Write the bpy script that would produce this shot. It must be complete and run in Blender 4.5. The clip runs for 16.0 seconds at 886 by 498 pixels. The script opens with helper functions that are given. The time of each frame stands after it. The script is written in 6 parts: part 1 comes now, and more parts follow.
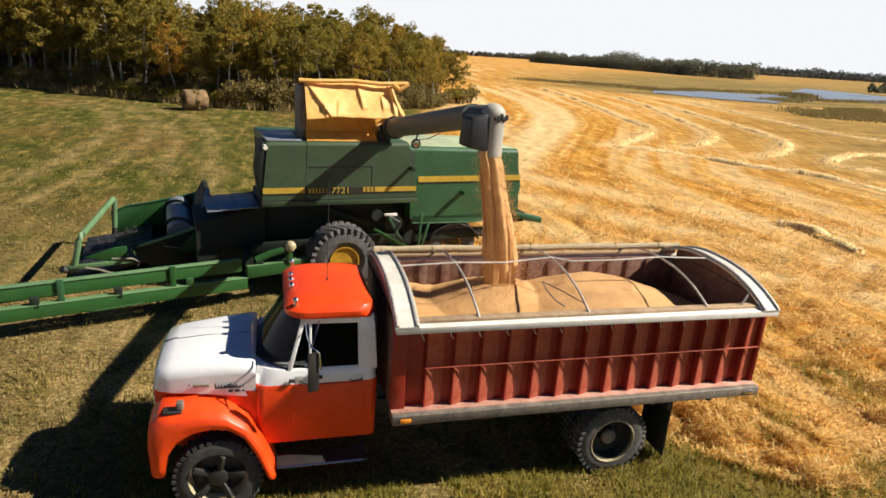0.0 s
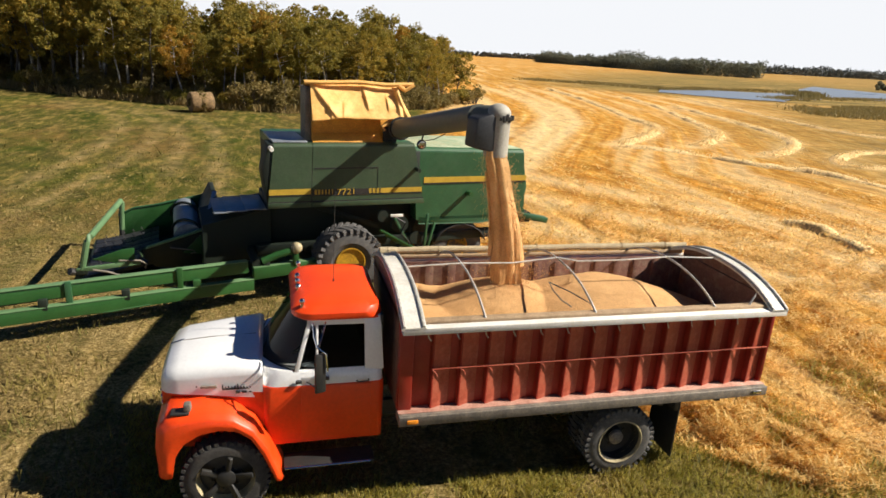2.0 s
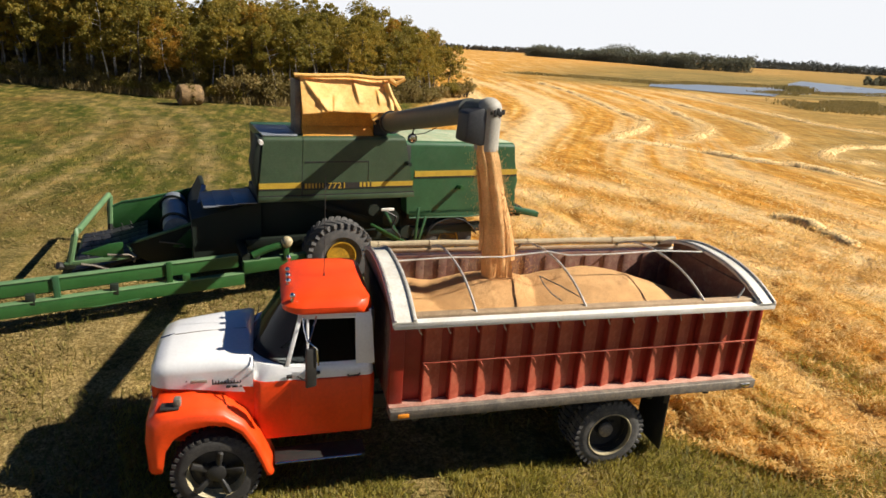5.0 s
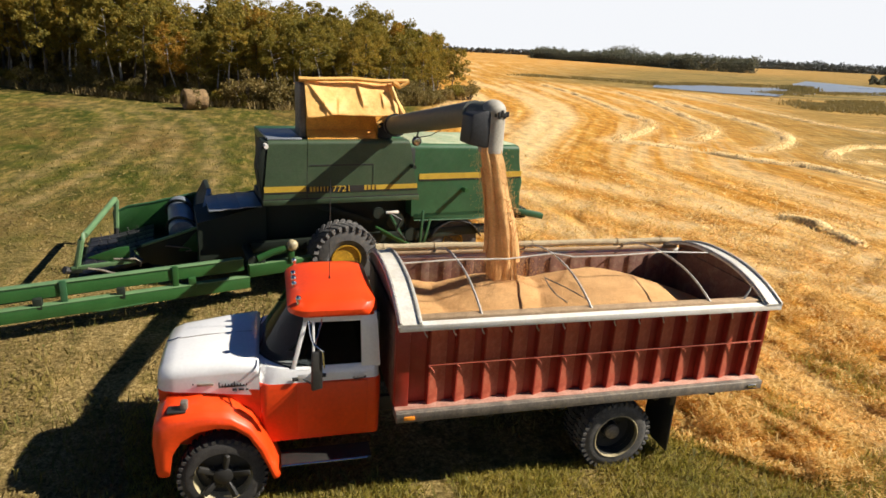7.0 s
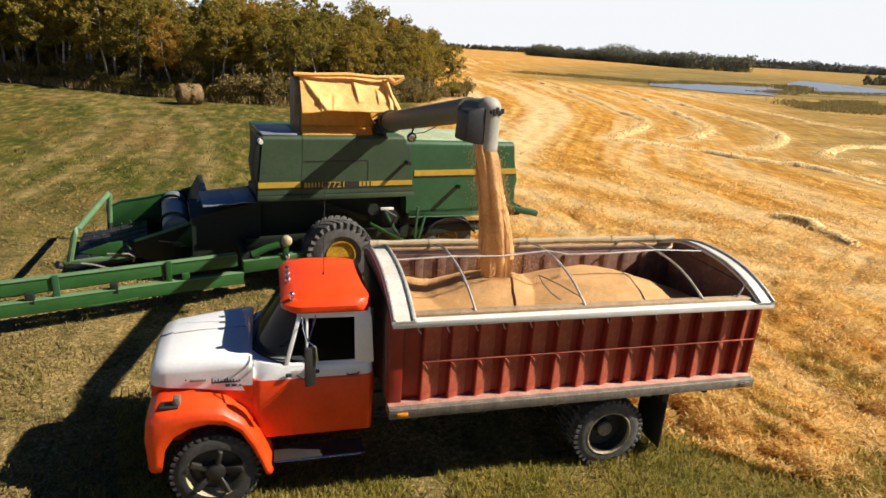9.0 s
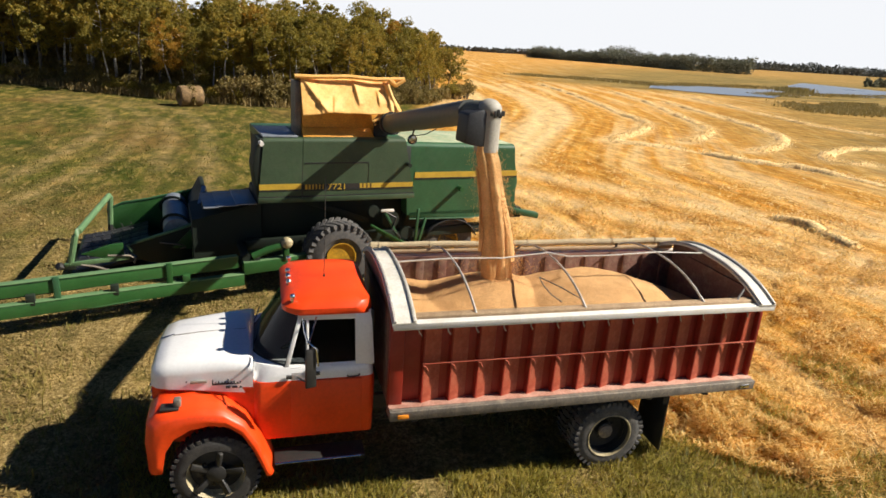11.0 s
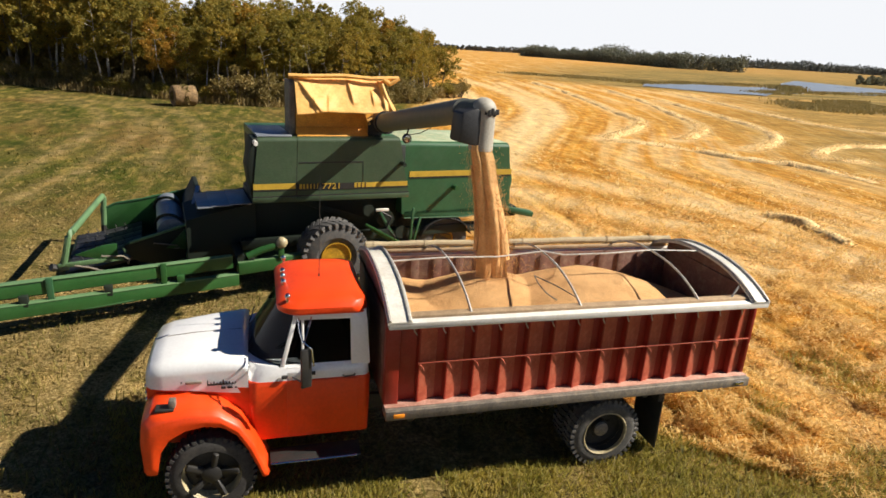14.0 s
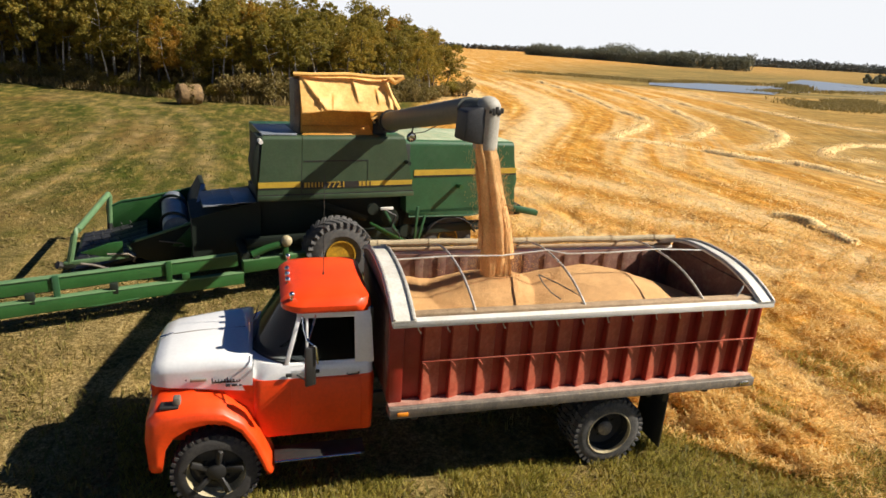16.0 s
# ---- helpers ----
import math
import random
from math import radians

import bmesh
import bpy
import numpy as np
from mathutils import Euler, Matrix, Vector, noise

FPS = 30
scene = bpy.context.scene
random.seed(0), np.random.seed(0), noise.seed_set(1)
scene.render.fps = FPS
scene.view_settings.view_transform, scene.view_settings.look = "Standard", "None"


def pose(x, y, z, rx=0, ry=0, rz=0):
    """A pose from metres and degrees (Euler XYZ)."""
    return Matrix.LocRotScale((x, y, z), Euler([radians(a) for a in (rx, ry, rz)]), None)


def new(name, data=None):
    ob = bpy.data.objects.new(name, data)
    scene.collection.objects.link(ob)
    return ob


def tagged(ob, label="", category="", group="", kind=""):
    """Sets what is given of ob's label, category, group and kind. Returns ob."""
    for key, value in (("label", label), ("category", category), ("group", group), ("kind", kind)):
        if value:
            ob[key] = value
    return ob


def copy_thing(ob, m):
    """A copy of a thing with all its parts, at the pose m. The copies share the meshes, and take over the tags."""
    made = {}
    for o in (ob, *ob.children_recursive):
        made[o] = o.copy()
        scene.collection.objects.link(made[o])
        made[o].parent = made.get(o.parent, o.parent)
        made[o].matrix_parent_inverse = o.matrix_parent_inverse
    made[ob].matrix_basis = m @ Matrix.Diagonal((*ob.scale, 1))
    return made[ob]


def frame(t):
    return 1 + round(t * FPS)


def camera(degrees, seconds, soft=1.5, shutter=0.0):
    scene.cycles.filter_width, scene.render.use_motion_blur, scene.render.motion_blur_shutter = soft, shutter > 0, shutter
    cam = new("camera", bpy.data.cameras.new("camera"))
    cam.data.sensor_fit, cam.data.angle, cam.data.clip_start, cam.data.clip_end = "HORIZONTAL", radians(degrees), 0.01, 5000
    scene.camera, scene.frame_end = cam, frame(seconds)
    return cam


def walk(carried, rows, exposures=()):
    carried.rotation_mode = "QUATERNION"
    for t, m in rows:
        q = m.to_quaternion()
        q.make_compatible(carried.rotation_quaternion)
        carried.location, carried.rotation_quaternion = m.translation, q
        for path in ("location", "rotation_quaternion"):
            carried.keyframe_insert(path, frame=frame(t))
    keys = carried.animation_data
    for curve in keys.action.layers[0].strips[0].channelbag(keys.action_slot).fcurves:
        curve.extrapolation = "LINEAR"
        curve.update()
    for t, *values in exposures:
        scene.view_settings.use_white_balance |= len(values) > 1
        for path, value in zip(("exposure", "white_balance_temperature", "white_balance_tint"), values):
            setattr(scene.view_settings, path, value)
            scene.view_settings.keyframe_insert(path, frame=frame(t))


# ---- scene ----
cam = camera(69.72, 16.0, soft=1.6)
PATH = [
    (0.0, -1.360, -6.460, 5.492, -14.579, -17.800, -3.910),
    (0.5, -1.363, -6.461, 5.493, -14.375, -17.762, -3.890),
    (1.0, -1.366, -6.465, 5.495, -14.154, -17.848, -3.900),
    (1.5, -1.363, -6.461, 5.491, -13.923, -17.949, -3.743),
    (2.0, -1.361, -6.453, 5.491, -14.142, -17.772, -3.525),
    (2.5, -1.364, -6.463, 5.491, -14.214, -17.922, -3.038),
    (3.0, -1.361, -6.463, 5.495, -15.171, -17.152, -3.619),
    (3.5, -1.368, -6.457, 5.497, -15.158, -17.454, -3.719),
    (6.0, -1.355, -6.452, 5.493, -14.541, -18.474, -3.297),
    (6.5, -1.365, -6.461, 5.492, -14.341, -18.202, -2.778),
    (7.0, -1.365, -6.460, 5.494, -14.622, -18.069, -3.323),
    (7.5, -1.361, -6.458, 5.493, -14.713, -18.351, -3.729),
    (8.0, -1.361, -6.459, 5.496, -14.634, -18.327, -3.797),
    (8.5, -1.361, -6.459, 5.493, -14.765, -18.251, -3.826),
    (9.0, -1.355, -6.461, 5.492, -14.944, -18.329, -3.784),
    (11.5, -1.359, -6.463, 5.495, -14.896, -18.115, -3.814),
    (12.0, -1.356, -6.455, 5.489, -14.953, -18.024, -3.783),
    (12.5, -1.353, -6.458, 5.490, -14.898, -17.918, -3.247),
    (13.0, -1.359, -6.457, 5.493, -15.248, -18.073, -3.432),
    (13.5, -1.356, -6.464, 5.492, -15.338, -18.245, -3.606),
    (14.0, -1.359, -6.461, 5.495, -15.416, -18.228, -3.678),
    (14.5, -1.359, -6.458, 5.490, -15.228, -18.178, -3.759),
    (15.0, -1.358, -6.461, 5.488, -14.913, -18.154, -3.779),
    (15.5, -1.357, -6.465, 5.496, -14.851, -18.230, -3.687),
    (16.0, -1.352, -6.463, 5.494, -14.965, -18.367, -3.676),
]
walk(cam, [(t, pose(x, y, z, 90 + tilt, lean, turn)) for t, x, y, z, turn, tilt, lean in PATH], exposures=[(0.0, 0.7), (16.0, 0.7)])

# ---- light: a clear autumn afternoon, the sun behind the truck's tail ----
SUN = Vector((-1.15, 0.25, -1.0)).normalized()
world = bpy.data.worlds.new("sky")
scene.world = world
world.use_nodes = True
sky = world.node_tree.nodes.new("ShaderNodeTexSky")
sky.sky_type = "NISHITA"
sky.sun_disc = False
sky.sun_elevation = math.asin(-SUN.z)
sky.sun_rotation = math.atan2(-SUN.x, -SUN.y)
sky.dust_density = 0.4
sky.ozone_density = 3.0
back = world.node_tree.nodes["Background"]
back.inputs["Strength"].default_value = 1.0
# bright haze low in the sky, all the way round
wn, wl = world.node_tree.nodes, world.node_tree.links
wco = wn.new("ShaderNodeTexCoord")
wsep = wn.new("ShaderNodeSeparateXYZ")
wl.new(wco.outputs["Generated"], wsep.inputs[0])
haze = wn.new("ShaderNodeMapRange")
haze.interpolation_type = "SMOOTHSTEP"
haze.inputs["From Min"].default_value, haze.inputs["From Max"].default_value = 0.11, 0.135
haze.inputs["To Min"].default_value, haze.inputs["To Max"].default_value = 1.0, 0.0
wl.new(wsep.outputs["Z"], haze.inputs["Value"])
weak = wn.new("ShaderNodeVectorMath")
weak.operation = "MULTIPLY"
weak.inputs[1].default_value = (0.0066, 0.0138, 0.0228)
wl.new(sky.outputs[0], weak.inputs[0])
veil = wn.new("ShaderNodeMix")
veil.data_type = "RGBA"
veil.inputs["B"].default_value = (0.565, 0.575, 0.595, 1)
wl.new(haze.outputs[0], veil.inputs["Factor"])
wl.new(weak.outputs[0], veil.inputs["A"])
wl.new(veil.outputs["Result"], back.inputs["Color"])
sun = new("sun", bpy.data.lights.new("sun", "SUN"))
sun.data.energy, sun.data.angle, sun.data.color = 5.0, radians(0.55), (1.0, 0.92, 0.8)
sun.matrix_world = Matrix.Translation((30, -8, 25)) @ SUN.to_track_quat("-Z", "Y").to_matrix().to_4x4()


# ---- materials ----
def mat(name, col, col2=None, scale=3.0, rough=0.6, metal=0.0, bump=0.0, fine=60.0, vary=0.0, grain=0.25, dust=None, coat=0.0):
    """A weathered surface: patches of two colours, fine grain, bump, and dust that lies in blotches."""
    m = bpy.data.materials.new(name)
    m.use_nodes = True
    nt = m.node_tree
    n, l = nt.nodes, nt.links
    b = n["Principled BSDF"]
    b.inputs["Metallic"].default_value = metal
    b.inputs["Coat Weight"].default_value = coat
    co = n.new("ShaderNodeTexCoord")
    big = n.new("ShaderNodeTexNoise")
    big.inputs["Scale"].default_value, big.inputs["Detail"].default_value, big.inputs["Roughness"].default_value = scale, 6, 0.65
    small = n.new("ShaderNodeTexNoise")
    small.inputs["Scale"].default_value, small.inputs["Detail"].default_value = fine, 4
    l.new(co.outputs["Object"], big.inputs["Vector"])
    l.new(co.outputs["Object"], small.inputs["Vector"])
    if col2 is None:
        col2 = tuple(c * 0.72 for c in col)
    ramp = n.new("ShaderNodeValToRGB")
    ramp.color_ramp.elements[0].position, ramp.color_ramp.elements[1].position = 0.36, 0.66
    ramp.color_ramp.elements[0].color, ramp.color_ramp.elements[1].color = (*col2, 1), (*col, 1)
    l.new(big.outputs["Fac"], ramp.inputs["Fac"])
    mod = n.new("ShaderNodeMapRange")
    mod.inputs["From Min"].default_value, mod.inputs["From Max"].default_value = 0.3, 0.7
    mod.inputs["To Min"].default_value, mod.inputs["To Max"].default_value = 1 - grain, 1 + grain
    l.new(small.outputs["Fac"], mod.inputs["Value"])
    mul = n.new("ShaderNodeVectorMath")
    mul.operation = "SCALE"
    l.new(ramp.outputs["Color"], mul.inputs[0])
    l.new(mod.outputs[0], mul.inputs["Scale"])
    out = mul.outputs[0]
    if dust:
        dn = n.new("ShaderNodeTexNoise")
        dn.inputs["Scale"].default_value, dn.inputs["Detail"].default_value, dn.inputs["Roughness"].default_value = scale * 2.3, 8, 0.7
        l.new(co.outputs["Object"], dn.inputs["Vector"])
        dr = n.new("ShaderNodeMapRange")
        dr.inputs["From Min"].default_value, dr.inputs["From Max"].default_value = 0.48, 0.75
        dr.inputs["To Max"].default_value = 0.7
        l.new(dn.outputs["Fac"], dr.inputs["Value"])
        mx = n.new("ShaderNodeMix")
        mx.data_type = "RGBA"
        l.new(dr.outputs[0], mx.inputs["Factor"])
        l.new(out, mx.inputs["A"])
        mx.inputs["B"].default_value = (*dust, 1)
        out = mx.outputs["Result"]
    if vary:
        info = n.new("ShaderNodeObjectInfo")
        vr = n.new("ShaderNodeMapRange")
        vr.inputs["To Min"].default_value, vr.inputs["To Max"].default_value = 1 - vary, 1 + vary
        l.new(info.outputs["Random"], vr.inputs["Value"])
        sc = n.new("ShaderNodeVectorMath")
        sc.operation = "SCALE"
        l.new(out, sc.inputs[0])
        l.new(vr.outputs[0], sc.inputs["Scale"])
        out = sc.outputs[0]
    l.new(out, b.inputs["Base Color"])
    rr = n.new("ShaderNodeMapRange")
    rr.inputs["To Min"].default_value, rr.inputs["To Max"].default_value = max(0.02, rough - 0.12), min(1, rough + 0.12)
    l.new(big.outputs["Fac"], rr.inputs["Value"])
    l.new(rr.outputs[0], b.inputs["Roughness"])
    if bump:
        bp = n.new("ShaderNodeBump")
        bp.inputs["Strength"].default_value, bp.inputs["Distance"].default_value = bump, 0.02
        l.new(small.outputs["Fac"], bp.inputs["Height"])
        l.new(bp.outputs[0], b.inputs["Normal"])
    return m


def leafy(name, cols, through_light=0.25, clump=0.9):
    """Leaves or stalks: a colour for each piece of the mesh, a little light passing through."""
    m = bpy.data.materials.new(name)
    m.use_nodes = True
    nt = m.node_tree
    n, l = nt.nodes, nt.links
    b = n["Principled BSDF"]
    geo = n.new("ShaderNodeNewGeometry")
    info = n.new("ShaderNodeObjectInfo")
    co = n.new("ShaderNodeTexCoord")
    patch = n.new("ShaderNodeTexNoise")
    patch.inputs["Scale"].default_value, patch.inputs["Detail"].default_value = clump, 3
    l.new(co.outputs["Object"], patch.inputs["Vector"])
    wide = n.new("ShaderNodeMapRange")
    wide.inputs["From Min"].default_value, wide.inputs["From Max"].default_value = 0.3, 0.7
    l.new(patch.outputs["Fac"], wide.inputs["Value"])
    total = None
    for value, share in ((info.outputs["Random"], 0.26), (geo.outputs["Random Per Island"], 0.40), (wide.outputs[0], 0.34)):
        add = n.new("ShaderNodeMath")
        add.operation = "MULTIPLY_ADD"
        add.inputs[1].default_value = share
        add.inputs[2].default_value = 0.0
        l.new(value, add.inputs[0])
        if total is not None:
            l.new(total, add.inputs[2])
        total = add.outputs[0]
    ramp = n.new("ShaderNodeValToRGB")
    els = ramp.color_ramp.elements
    while len(els) < len(cols):
        els.new(0.5)
    for i, c in enumerate(cols):
        els[i].position = i / (len(cols) - 1)
        els[i].color = (*c, 1)
    l.new(total, ramp.inputs["Fac"])
    l.new(ramp.outputs["Color"], b.inputs["Base Color"])
    b.inputs["Roughness"].default_value = 0.7
    tr = n.new("ShaderNodeBsdfTranslucent")
    l.new(ramp.outputs["Color"], tr.inputs["Color"])
    mx = n.new("ShaderNodeMixShader")
    mx.inputs[0].default_value = through_light
    l.new(b.outputs[0], mx.inputs[1])
    l.new(tr.outputs[0], mx.inputs[2])
    l.new(mx.outputs[0], n["Material Output"].inputs["Surface"])
    return m


def glass(name, tint, rough=0.03):
    m = bpy.data.materials.new(name)
    m.use_nodes = True
    b = m.node_tree.nodes["Principled BSDF"]
    b.inputs["Base Color"].default_value = (*tint, 1)
    b.inputs["Roughness"].default_value = rough
    b.inputs["Transmission Weight"].default_value = 1.0
    b.inputs["IOR"].default_value = 1.14
    return m


DUSTC = (0.42, 0.33, 0.2)
ORANGE = mat("orange paint", (0.87, 0.068, 0.006), (0.79, 0.054, 0.005), 2.0, 0.4, fine=25, grain=0.06, coat=0.1)
WHITE = mat("white paint", (0.88, 0.88, 0.87), (0.83, 0.83, 0.82), 2.0, 0.22, fine=30, grain=0.04, coat=0.8)
REDBOX = mat("oxide red paint", (0.34, 0.026, 0.012), (0.27, 0.02, 0.01), 2.5, 0.45, bump=0.1, fine=45, grain=0.12, dust=(0.33, 0.045, 0.024))
# dusty red, lightened so the ribs' sunlit slopes have sun in their colour
REDLIT = mat("dusty red paint with sunlight in its colour", (0.5, 0.115, 0.06), (0.39, 0.065, 0.032), 4.0, 0.45, bump=0.1, fine=40, grain=0.15, dust=(0.58, 0.2, 0.12))
REDIN = mat("worn red paint", (0.2, 0.095, 0.068), (0.16, 0.08, 0.06), 3.0, 0.7, bump=0.2, fine=40, dust=(0.33, 0.25, 0.17))
LIPM = mat("worn dusty pink edge", (0.56, 0.33, 0.25), (0.42, 0.2, 0.14), 5.0, 0.7, bump=0.1, fine=40, grain=0.2)
DECKD = mat("chaff-dusted green sheet", (0.46, 0.5, 0.34), (0.24, 0.34, 0.2), 2.2, 0.85, bump=0.3, fine=60, grain=0.25, dust=(0.62, 0.52, 0.32))
RAILW = mat("white rail paint", (0.85, 0.83, 0.78), (0.76, 0.72, 0.64), 3.0, 0.5, fine=40, grain=0.08, dust=(0.7, 0.62, 0.48))
WOODR = mat("weathered wood rail", (0.42, 0.29, 0.17), (0.3, 0.2, 0.11), 5.0, 0.75, bump=0.3, fine=70, dust=(0.5, 0.37, 0.22))
GREYM = mat("dirty grey steel", (0.25, 0.22, 0.18), (0.15, 0.13, 0.11), 5.0, 0.6, metal=0.2, bump=0.15, fine=50, dust=(0.4, 0.33, 0.23))
CAPM = mat("weathered aluminium sheet", (0.72, 0.7, 0.64), (0.6, 0.57, 0.5), 3.0, 0.5, metal=0.1, bump=0.05, fine=30, grain=0.1, dust=(0.6, 0.54, 0.42))
HOOPM = mat("galvanised tube", (0.62, 0.6, 0.55), (0.45, 0.42, 0.36), 6.0, 0.45, metal=0.3, fine=40)
CANVAS = mat("tan canvas", (0.52, 0.42, 0.26), (0.38, 0.3, 0.18), 5.0, 0.85, bump=0.3, fine=90)
BLACK = mat("black steel", (0.018, 0.018, 0.018), (0.03, 0.028, 0.025), 4.0, 0.55, fine=40)
RUBBER = mat("dusty tyre rubber", (0.1, 0.098, 0.093), (0.07, 0.066, 0.06), 4.0, 0.85, bump=0.2, fine=50, dust=(0.24, 0.215, 0.18))
# tyres under wings and box: their shade is put into this darker rubber
RUBBERF = mat("black tyre rubber, darkened for shade", (0.035, 0.034, 0.033), (0.055, 0.05, 0.045), 4.0, 0.85, bump=0.2, fine=50, dust=(0.12, 0.108, 0.09))
RUBBERL = mat("dusty tractor tyre rubber", (0.06, 0.06, 0.062), (0.09, 0.085, 0.08), 4.0, 0.8, bump=0.2, fine=50, dust=(0.16, 0.145, 0.12))
CREAM = mat("cream rim paint", (0.5, 0.42, 0.24), (0.3, 0.25, 0.15), 6.0, 0.5, fine=40)
CHROME = mat("chrome", (0.7, 0.7, 0.7), (0.55, 0.55, 0.55), 8.0, 0.15, metal=1.0, grain=0.05)
AMBER = mat("amber lens", (0.9, 0.32, 0.03), (0.8, 0.25, 0.02), 10, 0.2, coat=0.5)
GREEN = mat("faded green paint", (0.036, 0.122, 0.05), (0.028, 0.092, 0.038), 1.6, 0.42, bump=0.05, fine=30, grain=0.12, dust=(0.055, 0.115, 0.06))
SHIELDG = mat("weathered olive-green paint", (0.05, 0.088, 0.042), (0.04, 0.068, 0.034), 1.6, 0.5, bump=0.05, fine=30, grain=0.12, dust=(0.07, 0.095, 0.055))
GREENL = mat("bright green paint", (0.024, 0.1, 0.022), (0.019, 0.078, 0.018), 2.5, 0.42, fine=40, grain=0.1, dust=(0.035, 0.095, 0.028))
PALEG = mat("pale green paint, faded and sunlit", (0.13, 0.235, 0.105), (0.1, 0.185, 0.085), 3.0, 0.5, fine=40, grain=0.12)
# near-black: the shade inside and under the combine is put into this green
GREEND = mat("grimy machine steel, shade in its colour", (0.008, 0.018, 0.009), (0.006, 0.011, 0.006), 3.0, 0.65, fine=40, dust=(0.011, 0.015, 0.009))
STRIPE = mat("yellow stripe", (0.62, 0.42, 0.05), (0.5, 0.33, 0.04), 4.0, 0.45, fine=40, grain=0.1)
RIMY = mat("yellow rim paint", (0.6, 0.33, 0.02), (0.4, 0.22, 0.02), 5.0, 0.5, fine=40)
TARP = mat("sun-bleached yellow tarpaulin", (0.9, 0.53, 0.16), (0.8, 0.42, 0.1), 3.5, 0.6, bump=0.15, fine=22, grain=0.12)
TANKY = mat("yellow tank board", (0.78, 0.38, 0.05), (0.64, 0.28, 0.035), 3.0, 0.65, bump=0.15, fine=30, grain=0.15)
STEELB = mat("bare sheet steel", (0.4, 0.44, 0.48), (0.28, 0.31, 0.35), 3.5, 0.34, metal=0.45, fine=30, grain=0.15)
AUGERM = mat("dull grey-green auger paint", (0.13, 0.14, 0.12), (0.1, 0.11, 0.095), 2.5, 0.62, fine=40, grain=0.12, dust=(0.16, 0.15, 0.12))
HOODG = mat("pale spout rubber", (0.42, 0.4, 0.34), (0.34, 0.32, 0.27), 3.0, 0.6, fine=40, grain=0.12)
SPOUTD = mat("dark spout hood", (0.032, 0.034, 0.038), (0.024, 0.025, 0.028), 3.0, 0.5, fine=40)
GRAINM = mat("heaped grain", (0.7, 0.4, 0.165), (0.58, 0.32, 0.12), 3.0, 0.9, bump=0.9, fine=110, grain=0.35)
STREAMM = mat("falling grain", (0.8, 0.5, 0.22), (0.62, 0.34, 0.12), 4.0, 0.9, bump=0.1, fine=45, grain=0.15)
GLASSM = glass("dark window glass", (0.05, 0.06, 0.065))
BARK = mat("pale aspen bark", (0.62, 0.59, 0.53), (0.2, 0.18, 0.15), 5.0, 0.85, bump=0.4, fine=18, grain=0.35)
BARKD = mat("dark bark", (0.12, 0.1, 0.08), (0.07, 0.06, 0.05), 5.0, 0.9, bump=0.4, fine=18)
LEAF = leafy("aspen leaves", [(0.09, 0.09, 0.014), (0.175, 0.155, 0.022), (0.29, 0.23, 0.034), (0.43, 0.295, 0.04), (0.56, 0.3, 0.035)], 0.48, 0.55)
LEAFY = leafy("turning leaves", [(0.2, 0.16, 0.022), (0.34, 0.22, 0.028), (0.46, 0.25, 0.026), (0.52, 0.22, 0.022)], 0.45, 0.6)
SHRUB = leafy("dry shrub leaves", [(0.12, 0.095, 0.028), (0.19, 0.15, 0.04), (0.27, 0.2, 0.062), (0.33, 0.2, 0.06)], 0.4)
# both far leaf colours have haze mixed in, paler and bluer than near leaves
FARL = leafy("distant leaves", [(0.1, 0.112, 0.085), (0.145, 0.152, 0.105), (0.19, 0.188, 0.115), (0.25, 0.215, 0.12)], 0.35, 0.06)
FARH = leafy("distant leaves with haze in colour", [(0.1, 0.115, 0.11), (0.13, 0.14, 0.125), (0.17, 0.165, 0.13)], 0.2, 0.02)
STRAW = leafy("straw", [(0.34, 0.18, 0.026), (0.62, 0.36, 0.07), (0.9, 0.66, 0.25), (0.98, 0.87, 0.56)], 0.45, 1.1)
PALESTRAW = leafy("pale windrow straw", [(0.6, 0.41, 0.15), (0.77, 0.57, 0.26), (0.92, 0.77, 0.47)], 0.45, 0.5)
GRASS = leafy("field grass", [(0.06, 0.075, 0.01), (0.12, 0.115, 0.016), (0.22, 0.17, 0.03), (0.36, 0.27, 0.085)], 0.3, 0.5)
REED = leafy("dry reeds", [(0.17, 0.15, 0.045), (0.24, 0.19, 0.06), (0.36, 0.26, 0.085), (0.2, 0.17, 0.055)])
BALEM = mat("weathered straw bale", (0.3, 0.19, 0.085), (0.15, 0.095, 0.045), 4.0, 0.95, bump=1.0, fine=28, grain=0.5)


# ---- mesh helpers ----
def mesh_of(name, bm, material, smooth=35):
    bmesh.ops.recalc_face_normals(bm, faces=bm.faces)
    me = bpy.data.meshes.new(name)
    bm.to_mesh(me)
    bm.free()
    me.materials.append(material)
    if smooth:
        me.polygons.foreach_set("use_smooth", [True] * len(me.polygons))
        me.set_sharp_from_angle(angle=radians(smooth))
    return me


def part(name, bm, material, parent, label="", smooth=35):
    """One mesh under a thing or a part."""
    ob = new(name, mesh_of(name, bm, material, smooth))
    ob.parent = parent
    return tagged(ob, label) if label else ob


def thing(name, at, turn, label, category, group=""):
    ob = new(name)
    ob.matrix_world = pose(*at, 0, 0, turn)
    ob.empty_display_size = 0.2
    return tagged(ob, label, category, group)


def single(name, bm, material, label, category, kind="", group="", smooth=35):
    return tagged(new(name, mesh_of(name, bm, material, smooth)), label, category, group, kind)


